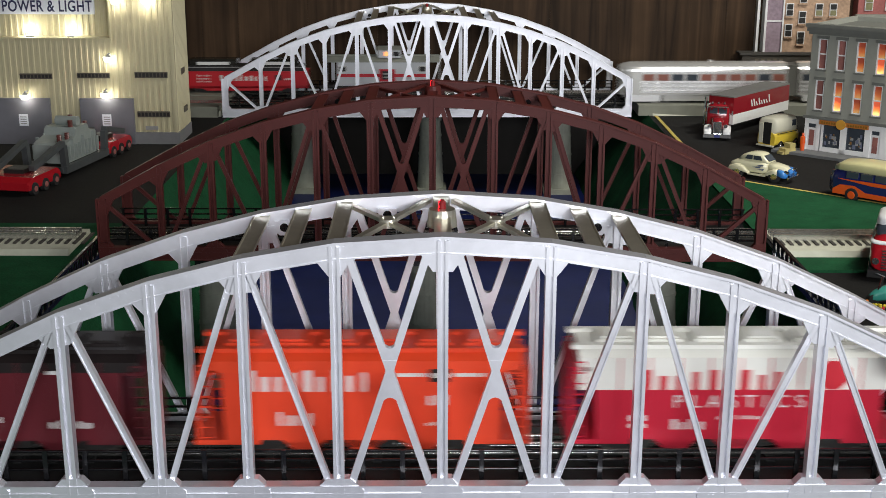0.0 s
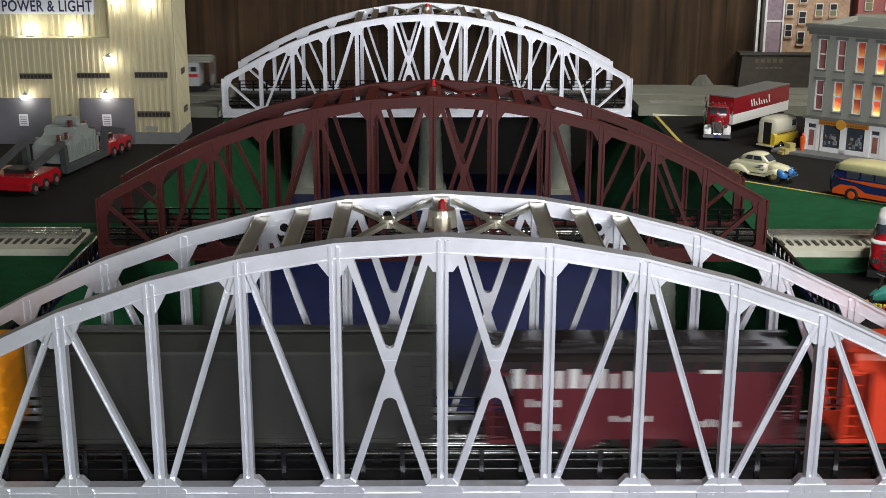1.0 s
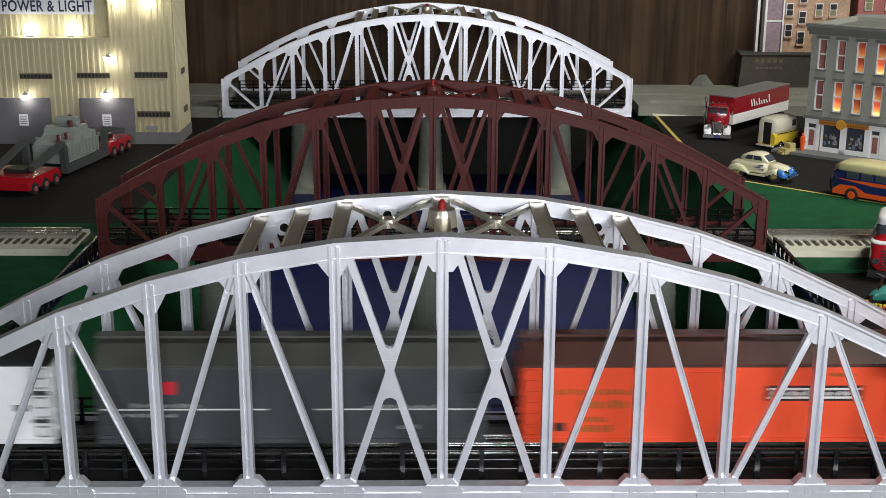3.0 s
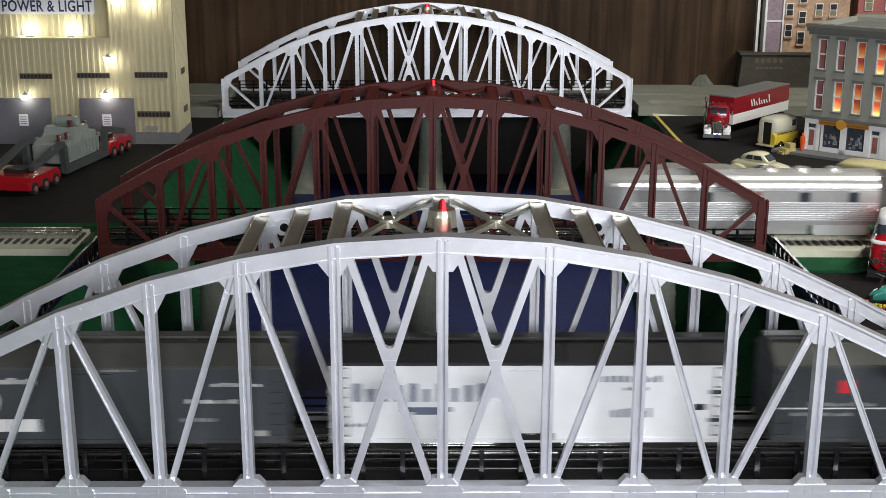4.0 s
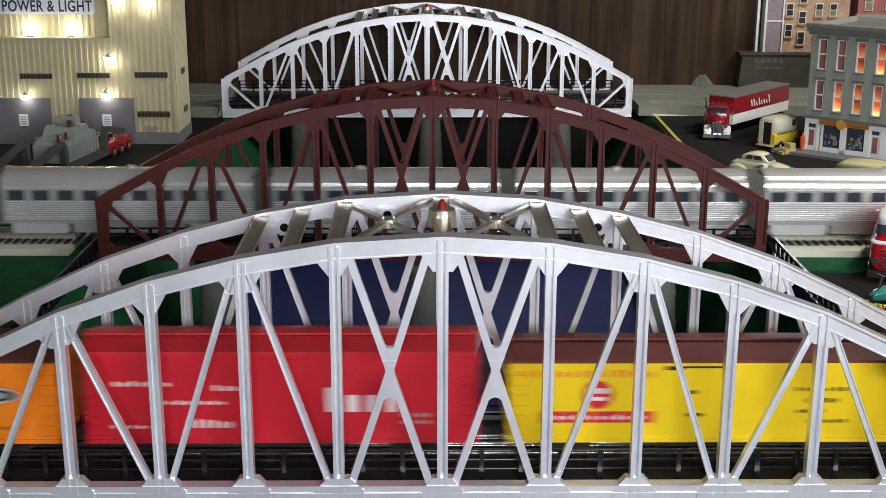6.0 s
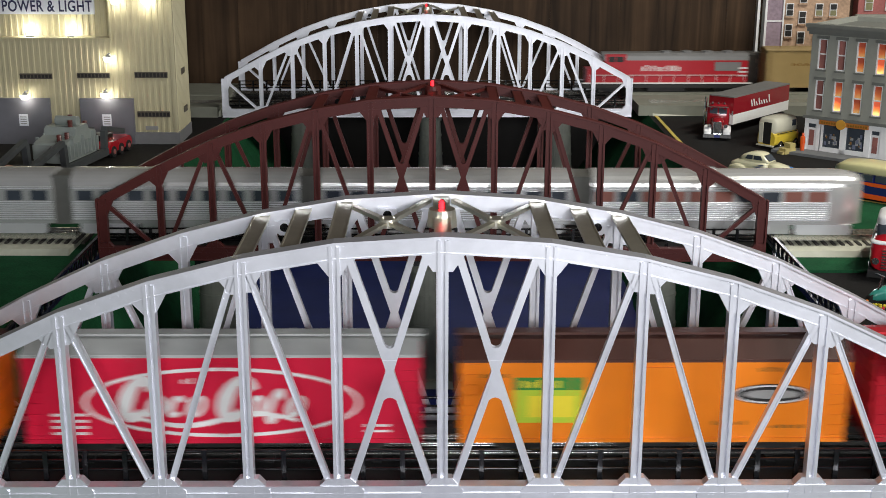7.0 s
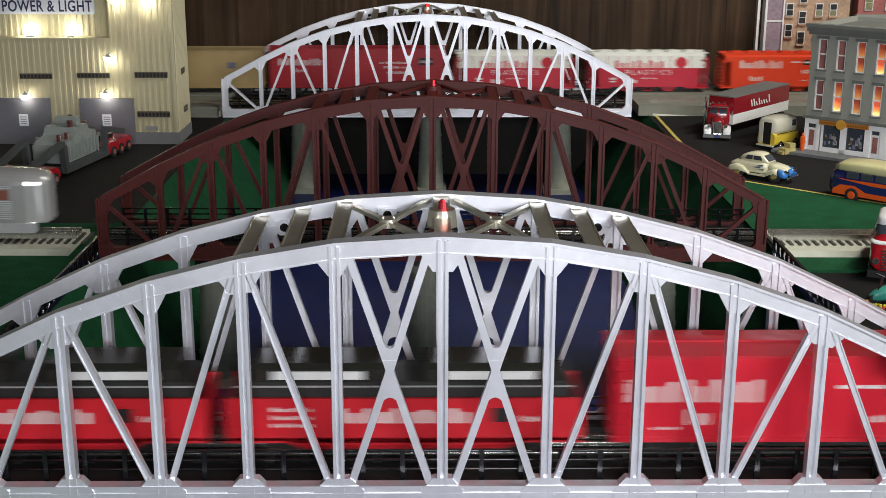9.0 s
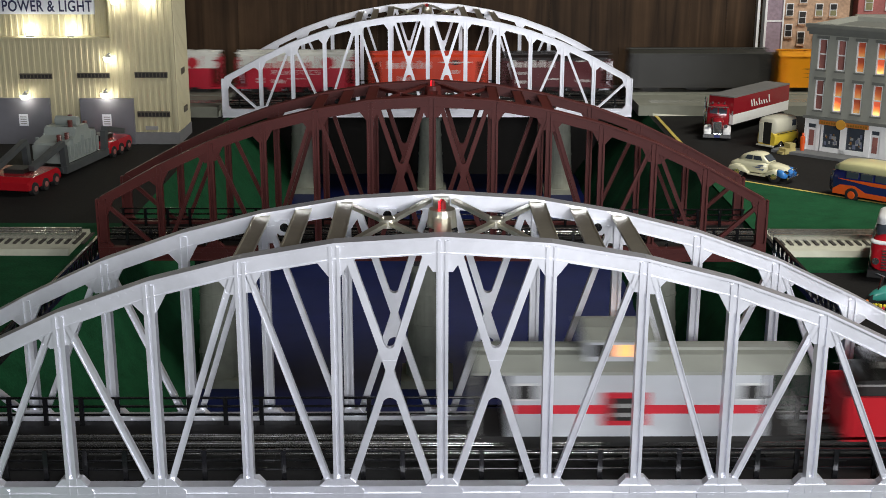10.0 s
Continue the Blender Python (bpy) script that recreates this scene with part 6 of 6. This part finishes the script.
semi = thing("truck_tractor", pose(0.629, 2.850, GROUND, 0, 0, -102) @ Matrix.Scale(1.1, 4), "maroon semi truck tractor with chrome grille and white fenders", "toy truck")
trl = thing("truck_trailer", pose(0.652, 2.905, GROUND, 0, 0, -131), "maroon and white box trailer coupled to the tractor", "toy trailer")
tr = simple("trailer", TRUCK_RED, trl, (-0.270, 0.010, -0.032, 0.032, 0.047, 0.086), label="maroon trailer with a grey top")
simple("trailer_band", INK["white"], tr, (-0.270, 0.010, -0.0325, 0.0325, 0.024, 0.047))
simple("trailer_top", mat("grey_trailer_top", (0.16, 0.16, 0.155), 0.55, 0, 0.15, 60, 0.1), tr, (-0.271, 0.011, -0.0325, 0.0325, 0.086, 0.0885))
for e in (-1, 1):
    bm = bmesh.new()
    for k in range(8):
        x = -0.170 + k * 0.0125
        h = (0.019 if k == 0 else (0.016 if k in (4, 6, 7) else 0.009))
        y0, y1 = sorted((e * 0.0315, e * 0.0330))
        prism(bm, [(x, 0.056), (x + 0.0045, 0.0555), (x + 0.0105, 0.056 + h), (x + 0.006, 0.056 + h)], y0, y1)
    tagged(part("script_bars", bm, INK["white"], tr), kind="stuff")
bm = bmesh.new()
shell(bm, [(-0.046, 0.021, 0.020, 0.062), (-0.040, 0.0245, 0.014, 0.068), (-0.014, 0.0245, 0.014, 0.069), (-0.004, 0.0225, 0.014, 0.064), (0.000, 0.0205, 0.014, 0.050)], 20)
part("cab", bm, TRUCK_RED, semi, smooth=True)
bm = bmesh.new()
shell(bm, [(-0.004, 0.0150, 0.016, 0.046), (0.014, 0.0130, 0.014, 0.045), (0.030, 0.0105, 0.014, 0.042), (0.034, 0.0085, 0.014, 0.039)], 18)
part("bonnet", bm, TRUCK_RED, semi, smooth=True)
for e in (-1, 1):
    bm = bmesh.new()
    hexa(bm, [(v, e * y, z) for z, k in ((0.0495, 0), (0.0605, -0.0035)) for v, y in ((-0.003 + k, 0.0015), (0.0012 + k, 0.0015), (-0.0005 + k, 0.0175), (-0.005 + k, 0.0175))])
    part("windshield", bm, GLASS_DARK, semi)
simple("sun_visor", CHROME, semi, (-0.008, 0.0035, -0.0205, 0.0205, 0.0630, 0.0645), label="chrome sun visor")
for e in (-1, 0, 1):
    bm = bmesh.new()
    tube(bm, (-0.012, e * 0.012, 0.068), (-0.012, e * 0.012, 0.0725), 0.0022, 0.0012, 10)
    part("roof_marker", bm, CHROME, semi)
grl = simple("radiator_shell", CHROME, semi, (0.0335, 0.0365, -0.0085, 0.0085, 0.012, 0.0385))
for k in range(6):
    simple("grille_slot", IRON, grl, (0.0360, 0.0368, -0.0065 + k * 0.0023, -0.0053 + k * 0.0023, 0.015, 0.0355))
simple("bumper", CHROME, semi, (0.038, 0.042, -0.028, 0.028, 0.006, 0.0135))
simple("number_plate", INK["blue"], semi, (0.0419, 0.0424, -0.006, 0.006, 0.007, 0.012))
for e in (-1, 1):
    bm = bmesh.new()
    tube(bm, (-0.048, e * 0.0265, 0.018), (-0.048, e * 0.0265, 0.076), 0.0028, 0.0028, 12)
    part("exhaust_stack", bm, CHROME, semi)
    bm = bmesh.new()
    shell(bm, [(0.000, 0.005, 0.010, 0.016), (0.010, 0.0085, 0.015, 0.0275), (0.024, 0.0085, 0.015, 0.0285), (0.035, 0.0080, 0.012, 0.0245), (0.0385, 0.0060, 0.012, 0.0190)], 16)
    for v in bm.verts:
        v.co.y += e * 0.0195
    part("fender", bm, SASH, semi, "white front fender", smooth=True)
    bm = bmesh.new()
    tube(bm, (0.032, e * 0.0165, 0.0300), (0.0385, e * 0.0165, 0.0300), 0.0042, 0.0038, 14)
    part("headlight", bm, CHROME, semi)
    simple("mirror", CHROME, semi, (-0.003, -0.001, *sorted((e * 0.0275, e * 0.0305)), 0.046, 0.056), (-0.0025, -0.0015, *sorted((e * 0.022, e * 0.028)), 0.0505, 0.0515))
wheels(semi, (0.020, -0.058, -0.083), 0.027, 0.0105)
wheels(trl, (-0.222, -0.248), 0.031, 0.0105)
simple("chassis", IRON, semi, (-0.095, 0.034, -0.012, 0.012, 0.012, 0.0235))
simple("chassis", IRON, trl, (-0.265, -0.165, -0.012, 0.012, 0.012, 0.024))

fire = thing("cabover_truck", pose(0.668, 1.778, GROUND, 0, 0, -112), "red and white cabover truck with a chrome grille", "toy truck")
bm = bmesh.new()
shell(bm, [(-0.10, 0.034, 0.014, 0.066), (-0.02, 0.036, 0.014, 0.068), (0.022, 0.036, 0.014, 0.068), (0.034, 0.033, 0.014, 0.060), (0.038, 0.028, 0.016, 0.050)], 20)
part("cab", bm, RED_CAR, fire, smooth=True)
bm = bmesh.new()
shell(bm, [(-0.055, 0.024, 0.078, 0.088), (-0.045, 0.031, 0.070, 0.094), (0.004, 0.031, 0.070, 0.094), (0.016, 0.024, 0.078, 0.090)], 18)
part("roof", bm, SASH, fire, "white domed roof", smooth=True)
bm = bmesh.new()
shell(bm, [(-0.052, 0.028, 0.060, 0.082), (-0.042, 0.032, 0.060, 0.082), (0.008, 0.032, 0.060, 0.082), (0.022, 0.026, 0.060, 0.080)], 18)
part("window_band", bm, GLASS_DARK, fire, smooth=True)
bm = bmesh.new()
shell(bm, [(-0.08, 0.0352, 0.055, 0.0595), (0.024, 0.0368, 0.055, 0.0595), (0.036, 0.034, 0.055, 0.0595), (0.0395, 0.029, 0.055, 0.0595)], 18)
part("white_stripe", bm, SASH, fire, smooth=True)
for k in range(7):
    simple("grille_bar", CHROME, fire, (0.034, 0.0415, -0.018, 0.018, 0.020 + k * 0.0042, 0.0222 + k * 0.0042))
simple("bumper", TYRE, fire, (0.036, 0.044, -0.036, 0.036, 0.006, 0.016))
for e in (-1, 1):
    bm = bmesh.new()
    tube(bm, (0.030, e * 0.026, 0.030), (0.0405, e * 0.026, 0.030), 0.0055, 0.0050, 14)
    part("headlight", bm, CHROME, fire)
wheels(fire, (0.008, -0.075), 0.036, 0.013)

# a schnabel transporter carries the transformer
tp = thing("heavy_transporter", pose(-0.766, 2.486, GROUND, 0, 0, 79), "red and black heavy transporter carrying a grey transformer", "toy transporter")
for xc, wd in ((-0.175, 1.0), (0.165, 0.9)):
    bm = bmesh.new()
    prism(bm, [(xc - 0.062 * wd, 0.012), (xc + 0.062 * wd, 0.012), (xc + 0.062 * wd, 0.024), (xc + 0.05 * wd, 0.034), (xc - 0.045 * wd, 0.034), (xc - 0.062 * wd, 0.026)], -0.052 * wd, 0.052 * wd)
    bmesh.ops.bevel(bm, geom=bm.edges[:], offset=0.0025, segments=2)
    dolly = part("dolly", bm, RED_CAR, tp, "red multi-axle dolly")
    for k in range(3):
        for e in (-1, 1):
            x = xc + (k - 1) * 0.040 * wd
            bm = bmesh.new()
            tube(bm, (x, e * 0.046 * wd, 0.0125), (x, e * 0.0545 * wd, 0.0125), 0.0125, 0.0115, 20)
            wh = part("wheel", bm, TYRE, dolly)
            bm = bmesh.new()
            tube(bm, (x, e * 0.054 * wd, 0.0125), (x, e * 0.0555 * wd + e * 0.0004, 0.0125), 0.0060, 0.0050, 12)
            part("hub_cap", bm, mat("dull_red_hub", (0.30, 0.10, 0.09), 0.5), wh)
    simple("pivot", IRON, dolly, (xc - 0.02, xc + 0.02, -0.02, 0.02, 0.034, 0.042))
BEAM = mat("dark_grey_beam", (0.060, 0.066, 0.068), 0.55, 0, 0.2, 80, 0.2)
for e in (-1, 1):
    bm = bmesh.new()
    bar(bm, (-0.19, e * 0.035, 0.044), (-0.075, e * 0.040, 0.070), 0.010, 0.012, (0, 1, 0))
    bar(bm, (-0.075, e * 0.040, 0.066), (-0.070, e * 0.040, 0.014), 0.012, 0.012, (0, 1, 0))
    part("girder_arm", bm, BEAM, tp)
    bm = bmesh.new()
    bar(bm, (0.20, e * 0.035, 0.044), (0.105, e * 0.040, 0.066), 0.010, 0.012, (0, 1, 0))
    bar(bm, (0.105, e * 0.040, 0.062), (0.100, e * 0.040, 0.014), 0.012, 0.012, (0, 1, 0))
    part("girder_arm", bm, BEAM, tp)
    simple("side_girder", BEAM, tp, (-0.078, 0.108, e * 0.042 - 0.005, e * 0.042 + 0.005, 0.010, 0.024))
for x0 in (-0.082, 0.098):
    simple("cross_girder", BEAM, tp, (x0, x0 + 0.012, -0.040, 0.040, 0.012, 0.022))
TRAFO = mat("grey_transformer_paint", (0.27, 0.30, 0.28), 0.5, 0, 0.1, 60, 0.1)
trafo = thing("transformer", pose(-0.766, 2.486, GROUND, 0, 0, 79), "grey electrical transformer with brown insulators riding the transporter", "transformer")
bm = bmesh.new()
prism(bm, [(-0.055, 0.024), (0.080, 0.024), (0.080, 0.070), (0.050, 0.074), (0.046, 0.088), (-0.005, 0.088), (-0.010, 0.072), (-0.050, 0.064), (-0.055, 0.060)], -0.034, 0.034)
bmesh.ops.bevel(bm, geom=bm.edges[:], offset=0.003, segments=2)
part("tank", bm, TRAFO, trafo)
for e in (-1, 1):
    for k in range(9):
        x = -0.045 + k * 0.015
        simple("cooling_fin", TRAFO, trafo, (x - 0.002, x + 0.002, *sorted((e * 0.034, e * 0.0405)), 0.030, 0.058 + 0.012 * (k % 3 == 1)))
bm = bmesh.new()
tube(bm, (0.022, -0.026, 0.096), (0.022, 0.020, 0.096), 0.010, 0.010, 18)
part("oil_conservator", bm, TRAFO, trafo)
INSUL = mat("brown_porcelain", (0.12, 0.035, 0.03), 0.3, 0, 0.1, 60, 0.0)
for x, y, h in ((-0.042, -0.016, 0.020), (-0.025, -0.024, 0.022), (0.000, -0.020, 0.016), (0.040, 0.000, 0.020), (0.062, -0.02, 0.022)):
    bm = bmesh.new()
    for k in range(6):
        z = (0.060 if x < -0.01 else (0.086 if x < 0.046 else 0.068)) + h * k / 6
        tube(bm, (x, y, z), (x, y, z + h / 7), 0.0055, 0.0040, 12)
    part("insulator", bm, INSUL, trafo)

# small things on the near bank
scoot = thing("teal_motor_scooter", pose(0.612, 1.645, GROUND, 0, 0, 200), "teal toy motor scooter with chrome bars", "toy scooter")
bm = bmesh.new()
shell(bm, [(-0.030, 0.004, 0.012, 0.020), (-0.018, 0.010, 0.008, 0.030), (0.004, 0.010, 0.007, 0.026), (0.020, 0.007, 0.008, 0.022), (0.030, 0.003, 0.010, 0.016)])
part("body", bm, mat("teal_paint", (0.05, 0.30, 0.24), 0.25, 0, 0.05, 60, 0.0, coat=0.5), scoot, smooth=True)
bm = bmesh.new()
bar(bm, (0.016, 0, 0.020), (0.010, 0, 0.040), 0.003, 0.003, (0, 1, 0))
bar(bm, (0.010, -0.014, 0.040), (0.010, 0.014, 0.040), 0.0025, 0.0025, (0, 0, 1))
part("handlebar", bm, CHROME, scoot)
for x in (-0.022, 0.024):
    bm = bmesh.new()
    tube(bm, (x, -0.004, 0.009), (x, 0.004, 0.009), 0.009, 0.009, 18)
    part("wheel", bm, TYRE, scoot)
fr = random.Random(9)
for k in range(5):
    tone = ("orange", "yellow", "red", "orange", "white")[k]
    crt = thing("flower_box", pose(0.566 + 0.005 * k + 0.010 * (k % 2), 1.612 - 0.016 * k, GROUND, 0, 0, fr.uniform(-20, 20)), "small box of bright toy flowers on the bank", "flower box", "flower boxes")
    simple("planter", IRON, crt, (-0.009, 0.009, -0.006, 0.006, 0, 0.008))
    bm = bmesh.new()
    for j in range(16):
        x, y, z = fr.uniform(-0.009, 0.009), fr.uniform(-0.006, 0.006), 0.009 + fr.uniform(0, 0.008)
        bmesh.ops.create_icosphere(bm, subdivisions=1, radius=fr.uniform(0.0018, 0.003), matrix=Matrix.Translation((x, y, z)))
    tagged(part("blossoms", bm, INK[tone], crt), kind="stuff")


# ---- motion ----
FREIGHT_T = (0, 0.5, 1.0, 1.5, 2.0, 2.5, 2.7, 3.8, 4.1, 4.5, 5.0, 5.5, 5.7, 6.8, 7.1, 7.5, 8.0, 8.5, 9.0, 9.5, 9.6, 10.0)
FREIGHT_S = (0, 0.2989, 0.5994, 0.8993, 1.2025, 1.5083, 1.6333, 2.3360, 2.5094, 2.7706, 3.1055, 3.4513, 3.5886, 4.3990, 4.6026, 4.9257, 5.3430, 5.7797, 6.2348, 6.6765, 6.7640, 7.1640)
COACH_T = (0, 0.2, 0.4, 0.6, 3.8, 4.5, 5.0, 5.5, 7.0, 7.5, 8.0, 8.5, 9.0, 9.1, 10.0)
COACH_S = (-3.347, -3.178, -3.009, -2.837, -0.377, 0.1105, 0.461, 0.808, 1.842, 2.189, 2.518, 2.828, 3.108, 3.160, 3.57)


def glide(t, ts, ss):
    """A smooth curve through the stations (cubic, with slopes from the neighbours)."""
    ts, ss = np.array(ts), np.array(ss)
    m = np.gradient(ss, ts)
    i = int(min(max(np.searchsorted(ts, t) - 1, 0), len(ts) - 2))
    h = ts[i + 1] - ts[i]
    u = (t - ts[i]) / h
    return (2 * u ** 3 - 3 * u ** 2 + 1) * ss[i] + (u ** 3 - 2 * u ** 2 + u) * h * m[i] + (3 * u ** 2 - 2 * u ** 3) * ss[i + 1] + (u ** 3 - u ** 2) * h * m[i + 1]


def motions():
    times = [k * 0.25 for k in range(41)]
    for root, off in CARS:
        rows = []
        for t in times:
            x, y, a = on_loop(FREIGHT, off + glide(t, FREIGHT_T, FREIGHT_S))
            rows.append((t, pose(x, y, lift(y), 0, 0, a)))
        walk(root, rows)
    for lens, place, flash in BEACONS:
        walk(lens, [(t, place @ pose(0, 0, 0, 0, 0, 360 * (t - flash) / 1.65)) for t in times])
    for root, off in COACHES:
        rows = []
        for t in times:
            x, y, a = on_loop(PASSENGER, -(glide(t, COACH_T, COACH_S) - off))
            rows.append((t, pose(x, y, lift(y), 0, 0, a + 180)))
        walk(root, rows)


motions()
